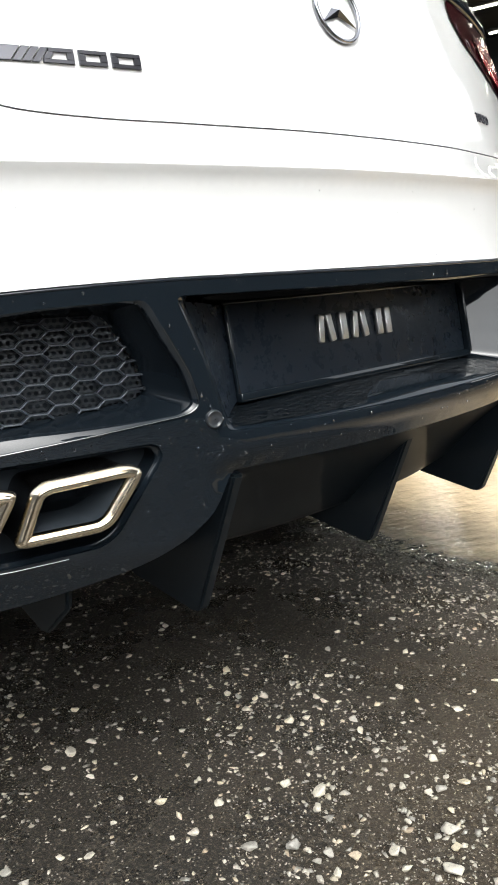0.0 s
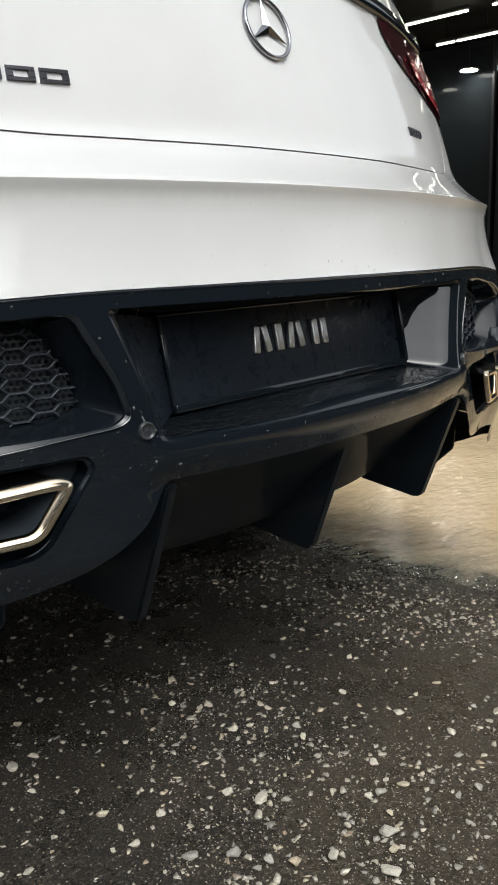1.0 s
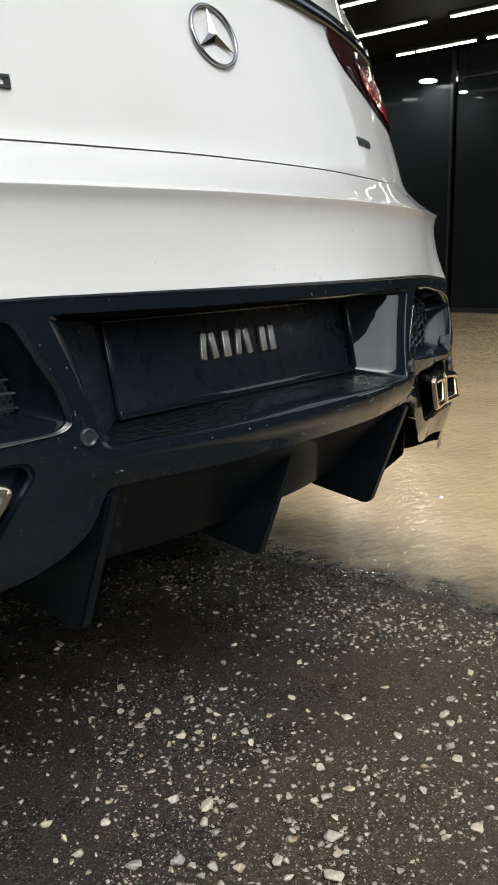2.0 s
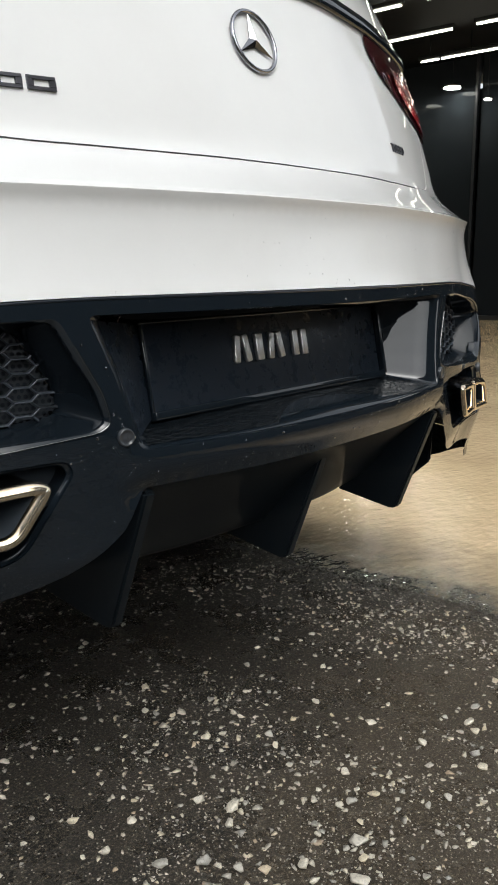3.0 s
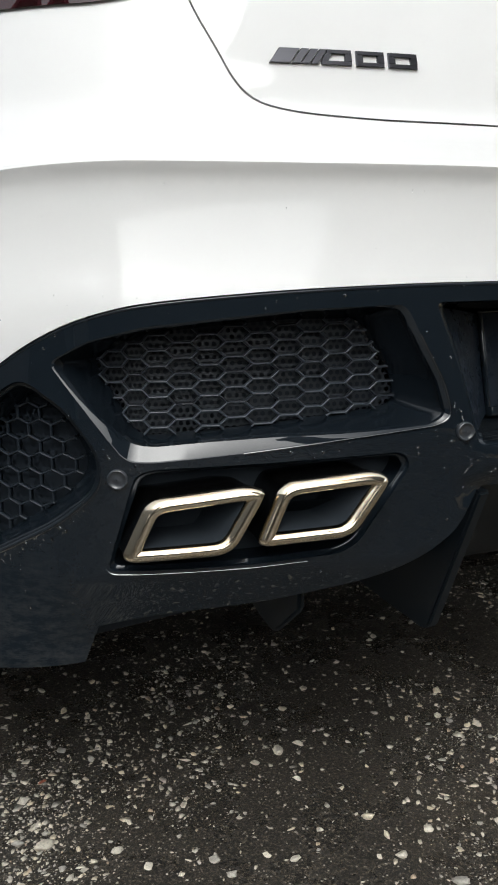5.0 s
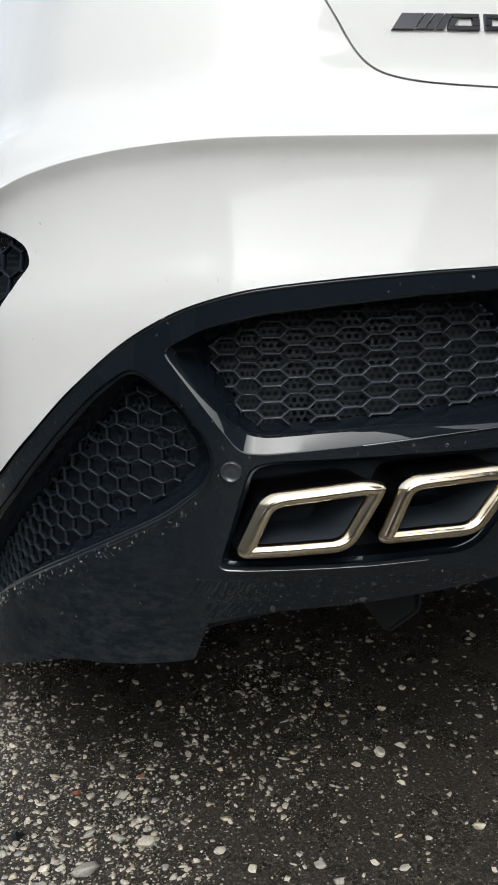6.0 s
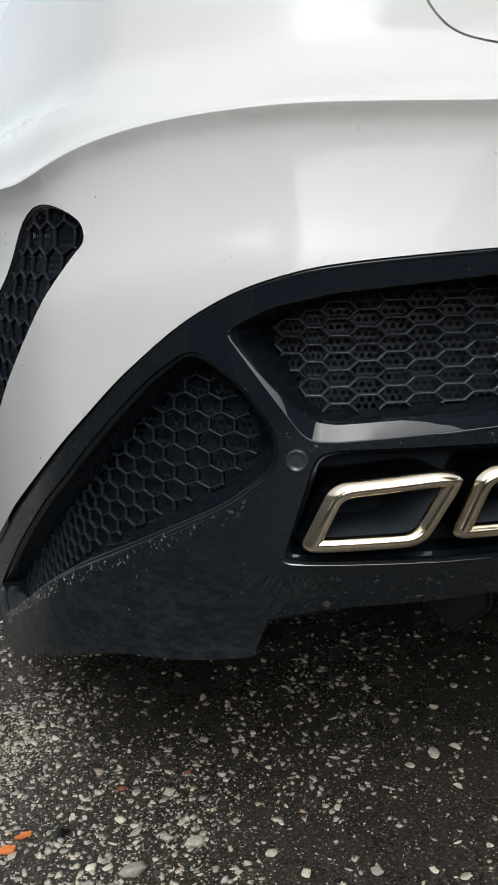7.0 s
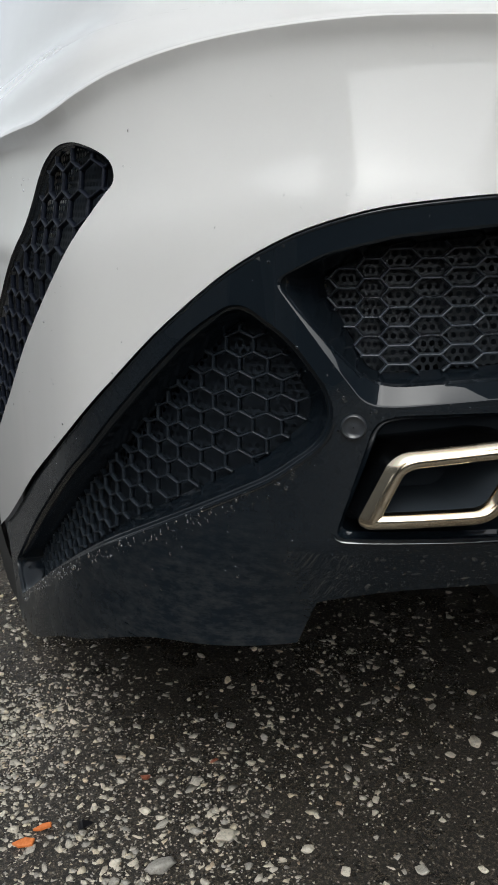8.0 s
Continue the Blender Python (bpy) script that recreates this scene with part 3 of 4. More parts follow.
def tube(u, v0, v1, z=4.115):
    bm = bmesh.new()
    box(bm, (0.036, v1 - v0, 0.026), (0, 0, 0), 0.008)
    thing = new("tube_lamp")
    thing.matrix_world = LOCAL @ pose(u, (v0 + v1) / 2, z)
    part("tube", bm, TUBE, thing, "glowing white tube")
    bm = bmesh.new()
    box(bm, (0.08, v1 - v0 + 0.06, 0.05), (0, 0, 0.045), 0.006)
    part("housing", bm, HALL_DARK, thing)
    bm = bmesh.new()
    box(bm, (0.012, 0.012, 0.29), (0, 0, 0.205))
    part("rod", bm, HALL_DARK, thing)
    return tagged(thing, "long white tube lamp hung under the ceiling", "ceiling lamp", "tube lamps of the hall")


for k in range(8):
    u = 1.87 + 1.388 * k
    runs = ((2.6, 4.81), (5.17, 7.4), (7.6, 9.9)) if k < 7 else ((2.6, 4.9), (5.07, 6.07), (6.11, 6.43))
    for v0, v1 in runs:
        tube(u, v0, v1)

# ---- the car ----
car = new("car")
car.matrix_world = pose(*CAR_AT, 0, -0.6, CAR_TURN)
tagged(car, "white wet car with glossy black diffuser and twin exhausts", "car")

CREASE = along([(0, 0.928), (0.8, 0.928), (0.87, 0.927), (0.935, 0.924), (1.004, 0.918), (1.09, 0.9055), (1.147, 0.894), (1.22, 0.882), (1.31, 0.876), (1.48, 0.876), (8, 0.876)])
SPLIT = along([(0, 0.801), (0.44, 0.80), (0.6, 0.796), (0.71, 0.79), (0.81, 0.781), (0.875, 0.766), (0.94, 0.737), (1.025, 0.677), (1.11, 0.607), (1.193, 0.545), (1.36, 0.447), (1.5, 0.365), (1.645, 0.29), (1.75, 0.25), (8, 0.25)])
WHITE_OUT = [(0.0, -0.020), (0.016, -0.0262), (0.033, -0.0276), (0.05, -0.0268), (0.068, -0.0251), (0.085, -0.0226), (0.1, -0.0198), (0.116, -0.0162), (0.13, -0.0122), (0.15, -0.0078), (0.18, -0.0048), (0.3, -0.002), (0.6, 0.001)]
UPPER = [(0.926, -0.020), (0.93, -0.027), (0.945, -0.047), (0.958, -0.063), (0.97, -0.077), (0.98, -0.0865), (0.99, -0.094), (1.0, -0.0995), (1.015, -0.105), (1.045, -0.113), (1.17, -0.152), (1.27, -0.185), (1.31, -0.2), (1.42, -0.26)]


UPPER_FORM = along(UPPER)


def upper_out(z):
    return UPPER_FORM(z)


WHITE_FORM = along([(0.08, -0.0143)] + [(h + 0.1, o) for h, o in WHITE_OUT])


def flare(s, z):
    """The corner beside the hall swells out towards its foot."""
    a, b = min(1.0, max(0.0, (s - 0.64) / 0.26)), min(1.0, max(0.0, (0.94 - z) / 0.34))
    return 0.036 * a * a * (3 - 2 * a) * b * b * (3 - 2 * b)


def white_place(s, z, d=0.0):
    h = CREASE(s) - z
    return at(s, z, WHITE_FORM(h + 0.1) + flare(s, z) - d)


END = 1.7
ss = np.linspace(-END, END, 330)
VENT = [(1.19, 0.851), (1.143, 0.842), (1.108, 0.829), (1.098, 0.808), (1.116, 0.795), (1.216, 0.709), (1.344, 0.625), (1.464, 0.543), (1.64, 0.44), (1.67, 0.47), (1.6, 0.605), (1.458, 0.692), (1.358, 0.765), (1.304, 0.828), (1.245, 0.849)]
VENT_IN = [(1.19, 0.845), (1.147, 0.836), (1.116, 0.825), (1.107, 0.809), (1.124, 0.796), (1.223, 0.712), (1.349, 0.63), (1.468, 0.549), (1.63, 0.455), (1.655, 0.48), (1.59, 0.597), (1.45, 0.684), (1.35, 0.757), (1.297, 0.821), (1.242, 0.843)]
OFF = 0.06        # the features beside the hall sit this much nearer the middle


def righted(poly):
    return [(x - OFF, z) for x, z in poly]


def mirrored(poly):
    return [(-x, z) for x, z in poly]


vent_o, vent_i = rounded(VENT, 0.03, 4, 4), rounded(VENT_IN, 0.03, 4, 4)
outline = [(s, SPLIT(s)) for s in ss] + [(s, CREASE(s)) for s in ss[::-1]]
bumper = skin_part("rear_bumper", outline, [vent_o, mirrored(vent_o)], white_place, 0.016, WHITE, car, "white glossy rear bumper skin beaded with water", [(q, CREASE(q) - h) for h in (0.006, 0.013, 0.021, 0.03) for q in ss[1:-1:2]])


def side_low(s):
    """The lower edge of the body behind the bumper's end: sill and wheel arches."""
    y = float(np.interp(s, ARC, CURVE[:, 1]))
    z = 0.25 if y < 4.2 else 0.3
    for c in (1.2, 4.05):
        if abs(y - c) < 0.43:
            z = max(z, 0.37 + math.sqrt(0.43 ** 2 - (y - c) ** 2))
    return z


for side in (-1, 1):
    bm = bmesh.new()
    ways = [END + 0.004 + (ARC[-1] - END) * i / 120 for i in range(121)]
    rows = []
    for k in range(8):
        rows.append([at(side * s, side_low(s) + (0.866 - side_low(s)) * k / 7, -0.004) for s in ways])
    grid(bm, rows)
    part("body_side", bm, WHITE, car)

# shoulder ledge, all round
SEAM = 0.958
bm = bmesh.new()
around = [s for s in np.linspace(-ARC[-1], ARC[-1], 520)]
rows = [[at(s, CREASE(s) + (SEAM - CREASE(s)) * f, o) for s in around] for f, o in ((0.0, -0.020), (0.04, -0.0208), (0.08, -0.0232))]
for t in (0.0, 0.15, 0.3, 0.45, 0.6, 0.8, 1.0):
    row = []
    for s in around:
        z0 = CREASE(s) + (SEAM - CREASE(s)) * 0.13
        h = SEAM - z0
        k0, k1 = -0.0355 / h, -1.18
        o = -0.0275 * (1 + 2 * t) * (1 - t) ** 2 + h * k0 * t * (1 - t) ** 2 - 0.063 * t * t * (3 - 2 * t) + h * k1 * t * t * (t - 1)
        row.append(at(s, z0 + h * t, o))
    rows.append(row)
grid(bm, rows)
part("shoulder", bm, WHITE, car)

# tailgate and quarter panels
LID = [(0.985, 0.46), (0.987, 0.53), (0.991, 0.60), (0.997, 0.637), (1.004, 0.659), (1.016, 0.675), (1.034, 0.688), (1.06, 0.701), (1.113, 0.732), (1.16, 0.746), (1.285, 0.762)]
lid_side = [(s, z) for z, s in LID]
gate = [(-s, z) for s, z in lid_side[::-1]] + lid_side


def upper_place(s, z, d=0.0):
    return at(s, z, upper_out(z) - d)


def dense(loop, step=0.02):
    out = []
    for a, b in zip(loop, loop[1:] + loop[:1]):
        n = max(1, int(math.dist(a, b) / step))
        out += [(a[0] + (b[0] - a[0]) * i / n, a[1] + (b[1] - a[1]) * i / n) for i in range(n)]
    return out


def grown(loop, by):
    """A loop pushed outwards by a small width, for a shut line."""
    cx, cz = sum(p[0] for p in loop) / len(loop), sum(p[1] for p in loop) / len(loop)
    out = []
    for i, p in enumerate(loop):
        a, b = Vector(loop[i - 1]), Vector(loop[(i + 1) % len(loop)])
        t = (b - a).normalized()
        n = Vector((t.y, -t.x))
        if n.dot(Vector(p) - Vector((cx, cz))) < 0:
            n = -n
        out.append((p[0] + n.x * by, p[1] + n.y * by))
    return out


for _ in range(3):
    cutc = [gate[0]]
    for a, b in zip(gate, gate[1:]):
        cutc += [(a[0] * 0.75 + b[0] * 0.25, a[1] * 0.75 + b[1] * 0.25), (a[0] * 0.25 + b[0] * 0.75, a[1] * 0.25 + b[1] * 0.75)]
    gate = cutc + [gate[-1]]
gate = dense(gate)
lid = skin_part("tailgate", gate, [], upper_place, 0.018, WHITE, car, "white tailgate with a fine dark shut line")
bm = bmesh.new()
grid(bm, [[upper_place(s, z, d) for s, z in gate] for d in (0.0, 0.012)], closed=True)
part("tailgate_edge", bm, WHITE, lid)
outline = dense([(-1.72, SEAM), (1.72, SEAM), (1.72, 1.285), (-1.72, 1.285)])
wide = grown(gate, 0.0027)
skin_part("quarter_panel", outline, [wide], upper_place, 0.016, WHITE, car)
bm = bmesh.new()
grid(bm, [[upper_place(s, z, d) for s, z in wide] for d in (0.0, 0.012)], closed=True)
part("shut_line_edge", bm, WHITE, car)
bm = bmesh.new()
grid(bm, [[upper_place(s, z, d) for s, z in loop] for loop, d in ((grown(gate, 0.012), 0.010), (grown(gate, -0.012), 0.010))], closed=True)
part("shut_line_seal", bm, GAP, car, "black rubber seal in the shut line")
for side in (-1, 1):
    bm = bmesh.new()
    ways = [1.715 + (ARC[-1] - 1.715) * i / 90 for i in range(91)]
    grid(bm, [[at(side * s, z, upper_out(z)) for s in ways] for z in np.linspace(SEAM, 1.285, 40)])
    part("body_shoulder", bm, WHITE, car)
bm = bmesh.new()
grid(bm, [[at(s, z, upper_out(z)) for s in np.linspace(-ARC[-1], ARC[-1], 300)] for z in (1.285, 1.31, 1.36, 1.42)])
part("upper_tail", bm, WHITE, car)

# rest of the cabin
def ring_at(z, half, y0, y1, n=64):
    out = []
    for i in range(n):
        a = 2 * math.pi * i / n
        c, s = math.cos(a), math.sin(a)
        out.append(Vector((half * math.copysign(abs(s) ** 0.5, s), (y0 + y1) / 2 - (y1 - y0) / 2 * math.copysign(abs(c) ** 0.6, c), z)))
    return out


bm = bmesh.new()
grid(bm, [ring_at(1.2, 0.86, 0.25, 3.9), ring_at(1.4, 0.78, 0.5, 3.5), ring_at(1.66, 0.62, 1.3, 2.9)], closed=True)
part("windows", bm, GLASS, car)
bm = bmesh.new()
grid(bm, [ring_at(1.655, 0.63, 1.27, 2.93), ring_at(1.69, 0.58, 1.4, 2.8), ring_at(1.71, 0.4, 1.6, 2.6), ring_at(1.715, 0.05, 2.0, 2.2)], closed=True)
part("roof", bm, WHITE, car)
bm = bmesh.new()
grid(bm, [[at(s, 1.415, -0.262) for s in np.linspace(-ARC[-1], ARC[-1], 160)], [Vector((at(s, 0)[0] * 0.5, 1.0 + at(s, 0)[1] * 0.55, 1.45)) for s in np.linspace(-ARC[-1], ARC[-1], 160)]])
part("upper_deck", bm, WHITE, car)
bm = bmesh.new()
box(bm, (1.7, 4.3, 0.05), (0, 2.45, 0.36), 0.01)
part("underbody", bm, SOOT, car)

# wheels
for side in (-1, 1):
    for y in (1.2, 4.05):
        bm = bmesh.new()
        prof = [(0.27, -0.13), (0.34, -0.135), (0.366, -0.11), (0.37, -0.05), (0.37, 0.05), (0.366, 0.11), (0.34, 0.135), (0.27, 0.13)]
        c = Vector((side * 0.86, y, 0.37 + side * 0.006))
        rows = [[c + Vector((w, r * math.cos(a), r * math.sin(a))) for a in np.linspace(0, 2 * math.pi, 49)[:-1]] for r, w in prof]
        grid(bm, rows, closed=True)
        wheel = part("wheel", bm, TYRE, car, "black tyre on a grey rim")
        bm = bmesh.new()
        rows = [[c + Vector((w * side, r * math.cos(a), r * math.sin(a))) for a in np.linspace(0, 2 * math.pi, 49)[:-1]] for r, w in ((0.272, 0.12), (0.24, 0.1), (0.2, 0.07), (0.05, 0.08), (0.01, 0.08))]
        grid(bm, rows, closed=True)
        part("rim", bm, RIM, wheel)

# black lower bumper with its openings
BLACK_OUT = [(0.2, -0.05), (0.38, -0.036), (0.42, -0.02), (0.45, -0.009), (0.48, 0.0), (0.62, 0.0), (0.7, -0.006), (0.8, -0.012)]


LIP_OUT = [(0.553, -0.013), (0.558, -0.006), (0.566, 0.0), (0.58, 0.004), (0.6, 0.004), (0.62, 0.0)]


def black_place(s, z, d=0.0):
    o = float(np.interp(z, [a for a, _ in BLACK_OUT], [b for _, b in BLACK_OUT]))
    edge = 0.395 + 0.52 * (z - 0.63)
    if abs(s) < edge and 0.61 < z < 0.79:
        f = min(1.0, (edge - abs(s)) / (edge - 0.352)) * min(1.0, (z - 0.61) / 0.05) * min(1.0, (0.79 - z) / 0.06) * max(0.0, min(1.0, 1 - (0.36 - abs(s)) / 0.05))
        o -= 0.004 * f * f * (3 - 2 * f)
    if z < 0.62 and abs(s) < 0.44:
        f = min(1.0, (0.44 - abs(s)) / 0.05) * min(1.0, max(0.0, (z - 0.525) / 0.03))
        o = o * (1 - f) + f * float(np.interp(z, [a for a, _ in LIP_OUT], [b for _, b in LIP_OUT]))
    if abs(s) > 0.8:
        f = min(1.0, (abs(s) - 0.8) / 0.22)
        f = f * f * (3 - 2 * f)
        o = o * (1 - f) + f * float(np.interp(z - SPLIT(s), [-0.35, -0.2, -0.1, 0], [0.012, 0.008, 0.0, -0.006]))
    return at(s, z, o + flare(s, z) - d)


BOTTOM = along([(0, 0.553), (0.395, 0.553), (0.44, 0.5), (0.52, 0.458), (0.61, 0.44), (0.69, 0.43), (0.79, 0.424), (0.86, 0.413), (0.876, 0.408), (0.892, 0.362), (1.02, 0.353), (1.2, 0.29), (1.5, 0.178), (1.53, 0.18), (1.6, 0.215), (1.68, 0.262), (2, 0.262)])
GRILLE = [(0.914, 0.719), (0.828, 0.611), (0.80, 0.609), (0.691, 0.616), (0.463, 0.635), (0.445, 0.646), (0.455, 0.684), (0.505, 0.776), (0.62, 0.773), (0.72, 0.765), (0.806, 0.757), (0.87, 0.742)]
GRILLE_IN = [(0.885, 0.713), (0.825, 0.633), (0.80, 0.628), (0.691, 0.634), (0.505, 0.65), (0.492, 0.66), (0.497, 0.69), (0.54, 0.757), (0.63, 0.758), (0.72, 0.752), (0.80, 0.745), (0.855, 0.73)]
GRILLE2 = [(0.948, 0.703), (0.895, 0.668), (0.861, 0.625), (0.855, 0.603), (0.862, 0.576), (0.91, 0.538), (1.11, 0.437), (1.505, 0.216), (1.565, 0.25), (1.428, 0.345), (1.152, 0.535), (1.055, 0.623), (0.998, 0.672)]
GRILLE2_IN = [(0.955, 0.68), (0.915, 0.655), (0.89, 0.62), (0.885, 0.603), (0.89, 0.585), (0.925, 0.553), (1.12, 0.452), (1.49, 0.243), (1.535, 0.262), (1.40, 0.35), (1.135, 0.53), (1.045, 0.61), (0.995, 0.653)]
PIPES = [(0.854, 0.485), (0.69, 0.484), (0.585, 0.489), (0.562, 0.5), (0.497, 0.59), (0.507, 0.607), (0.68, 0.603), (0.80, 0.602), (0.82, 0.595)]
PIPES_IN = [(0.85, 0.49), (0.69, 0.49), (0.59, 0.495), (0.568, 0.505), (0.505, 0.588), (0.513, 0.6), (0.68, 0.597), (0.797, 0.596), (0.813, 0.59)]
PLATE = [(-0.408, 0.606), (0.362, 0.606), (0.382, 0.70), (0.398, 0.778), (-0.468, 0.778), (-0.436, 0.70)]
PLATE_IN = [(-0.32, 0.628), (0.285, 0.628), (0.3065, 0.70), (0.323, 0.766), (-0.345, 0.766), (-0.332, 0.70)]


g_o, g_i = rounded(GRILLE, 0.012), rounded(GRILLE_IN, 0.012)
k_o, k_i = rounded(GRILLE2, 0.02), rounded(GRILLE2_IN, 0.02)
p_o, p_i = rounded(PIPES, 0.012), rounded(PIPES_IN, 0.012)
n_o, n_i = rounded(PLATE, 0.012, 5, 12), rounded(PLATE_IN, 0.012, 5, 12)
ends = np.linspace(-1.68, 1.68, 330)


def low_edge(s):
    return BOTTOM(s + OFF * min(1.0, max(0.0, (s - 0.42) / 0.1)))


outline = [(s, low_edge(s)) for s in ends] + [(s, SPLIT(s) - 0.0015) for s in ends[::-1]]
holes = [n_o] + [h for q in (g_o, k_o, p_o) for h in (righted(q), mirrored(q))]
skirt = skin_part("lower_bumper", outline, holes, black_place, 0.0152, GLOSS, car, "glossy black lower bumper spotted with water drops")

bm = bmesh.new()
grid(bm, [[black_place(s, SPLIT(s) - h, d) for s in np.linspace(-1.25, 1.25, 260)] for h, d in ((0.0045, -0.0004), (0.0032, -0.0012), (0.0019, -0.0008), (0.001, 0.0006), (0.0008, 0.006))])
part("top_edge", bm, GLOSS, skirt, "rounded glossy black upper edge")
part("plate_recess", well(n_o, n_i, 0.152, black_place, 0.006, straight=True), GLOSS, skirt)
bm = bmesh.new()
grid(bm, [[black_place(s, 0.608 + 0.0222 * d / 0.152, d) for s in np.linspace(-0.4 + 0.08 * d / 0.152, 0.356 - 0.068 * d / 0.152, 50)] for d in (0.012, 0.05, 0.1, 0.149)])
part("wet_shelf", bm, SHELF, skirt, "wet black ledge under the plate")
bm = panel(n_i, [], lambda s, z: black_place(s, z, 0.151), 0.03)
part("plate_back", bm, GLOSS, skirt)
for side in (-1, 1):
    flip = righted if side > 0 else mirrored
    plain_flip = (lambda q: q) if side > 0 else mirrored
    sharpen(part("grille_frame", well(flip(g_o), flip(g_i), 0.062, black_place, 0.0, grille_chamfer, skirt), GLOSS, skirt), 14)
    part("side_grille_frame", well(flip(k_o), flip(k_i), 0.04, black_place, 0.006), PIPE_DARK, skirt)
    part("pipe_surround", well(flip(p_o), flip(p_i), 0.04, black_place, 0.008), GLOSS, skirt)
    part("pipe_back", panel(flip(p_i), [], lambda s, z: black_place(s, z, 0.04), 0.03), SOOT, skirt)
    part("vent_frame", well(plain_flip(vent_o), plain_flip(vent_i), 0.009, white_place, 0.004), GLOSS, bumper)
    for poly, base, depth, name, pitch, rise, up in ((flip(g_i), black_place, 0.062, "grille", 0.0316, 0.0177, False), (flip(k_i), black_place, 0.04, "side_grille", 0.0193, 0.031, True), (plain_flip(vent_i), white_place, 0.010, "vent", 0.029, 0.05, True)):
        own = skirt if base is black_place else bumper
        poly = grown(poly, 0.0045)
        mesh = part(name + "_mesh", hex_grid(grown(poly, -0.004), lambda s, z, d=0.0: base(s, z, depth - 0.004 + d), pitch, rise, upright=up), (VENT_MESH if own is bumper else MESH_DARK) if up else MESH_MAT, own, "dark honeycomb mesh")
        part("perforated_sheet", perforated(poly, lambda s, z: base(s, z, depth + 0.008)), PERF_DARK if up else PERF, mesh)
        part("backing", panel(poly, [], lambda s, z: base(s, z, depth + 0.03), 0.04), SOOT, mesh)

# diffuser under the lip, its fins
bm = bmesh.new()
us = np.linspace(-0.62, 0.62, 60)
rows = []
for z, o in ((0.5535, 0.0125), (0.549, 0.02), (0.54, 0.032), (0.47, 0.11), (0.40, 0.17), (0.392, 0.18), (0.396, 0.2), (0.40, 0.6)):
    rows.append([Vector((u, (at(arc(u), z)[1] + o), z)) for u in us])
grid(bm, rows)
part("diffuser", bm, DIFFUSER, car, "glossy black diffuser panel under the bumper lip")


def fin(u, side_view, thick=0.02):
    bm = bmesh.new()
    n = len(side_view)
    rows = [[Vector((u + w, y, z)) for y, z in side_view] for w in (-thick / 2, thick / 2)]
    vs = grid(bm, rows, closed=True)
    bm.faces.new(vs[0])
    bm.faces.new(vs[1][::-1])
    bmesh.ops.recalc_face_normals(bm, faces=bm.faces)
    bmesh.ops.bevel(bm, geom=[e for e in bm.edges], offset=0.0035, segments=2, affect="EDGES")
    ob = part("fin", bm, DIFFUSER, car)
    return sharpen(ob, 50)


FIN = [(-0.008, 0.546), (0.072, 0.337), (0.086, 0.331), (0.22, 0.352), (0.3, 0.40), (0.3, 0.46), (0.06, 0.56)]
for u in (-0.385, 0.0, 0.385):
    fin(u, [(y + (0.01 if u else 0.0), z) for y, z in FIN])
for u in (-0.59, 0.55):
    fin(u, [(0.098, 0.446), (0.1, 0.402), (0.152, 0.354), (0.165, 0.35), (0.215, 0.37), (0.3, 0.42), (0.3, 0.5), (0.098, 0.5)], 0.01)

# exhaust tips
PIPE_L = [(0.838, 0.500), (0.713, 0.505), (0.672, 0.576), (0.687, 0.588), (0.802, 0.577)]
PIPE_R = [(0.688, 0.510), (0.574, 0.515), (0.528, 0.58), (0.543, 0.597), (0.655, 0.589)]


def pipe_tip(poly, side):
    pts = rounded([(-x - 0.012 if side < 0 else x - OFF, z + 0.002) for x, z in poly], 0.02, 8, 5)
    up = [(z - z1) / 0.005 for (_, z), (_, z1) in zip(pts, grown(pts, -0.005))]

    def ring(shrink, out):
        # the shell falls towards its mouth along the upper side
        fall = 0.013 * min(1.0, max(0.0, (out + 0.022) / 0.055))
        return [black_place(x, z + 0.006 - fall * max(0.0, n) - 0.006 * (1 - max(0.0, n))) + Vector((0, -out, 0)) for (x, z), n in zip(grown(pts, -shrink), up)]
    steps = []
    for k in range(9):
        a = radians(180) * k / 8
        steps.append((0.0078 * (1 - math.cos(a)), 0.023 + 0.0095 * math.sin(a)))
    bm = bmesh.new()
    grid(bm, [ring(*s) for s in steps], closed=True)
    tip = part("exhaust_tip", bm, CHROME, car, "chrome parallelogram exhaust tip stained brown")
    bm = bmesh.new()
    grid(bm, [ring(*s) for s in ((0.013, -0.045), (0.0095, -0.022), (0.0065, 0.0), (0.0028, 0.014), (0.0003, 0.0225))], closed=True)
    part("shell", bm, SHELL, tip, "chrome shell behind the bright rim, dark reflections put into its colour")
    bm = bmesh.new()
    vs = grid(bm, [ring(*s) for s in ((0.0153, 0.0235), (0.0172, 0.014), (0.0185, -0.09), (0.021, -0.1))], closed=True)
    bm.faces.new(vs[-1])
    part("pipe_inside", bm, SOOT, tip)


for side in (-1, 1):
    pipe_tip(PIPE_L, side)
    pipe_tip(PIPE_R, side)

# narrow rounded lips that catch the light under the openings
def lip(loop, keep, r=0.0013):
    pts = [q for q in loop if keep(*q)]
    if not pts:
        return
    bm = bmesh.new()
    rows = []
    for (s, z), (s1, z1) in zip(pts[:-1], pts[1:]):
        c = black_place(s, z)
        n = (black_place(s, z, -0.01) - c).normalized()
        w = n.cross((black_place(s1, z1) - c).normalized())
        rows.append([c + (n * math.cos(a) + w * math.sin(a)) * r for a in np.linspace(0, 2 * math.pi, 8, endpoint=False)])
    grid(bm, [list(q) for q in zip(*rows)])
    part("opening_lip", bm, WET_LIP, skirt)


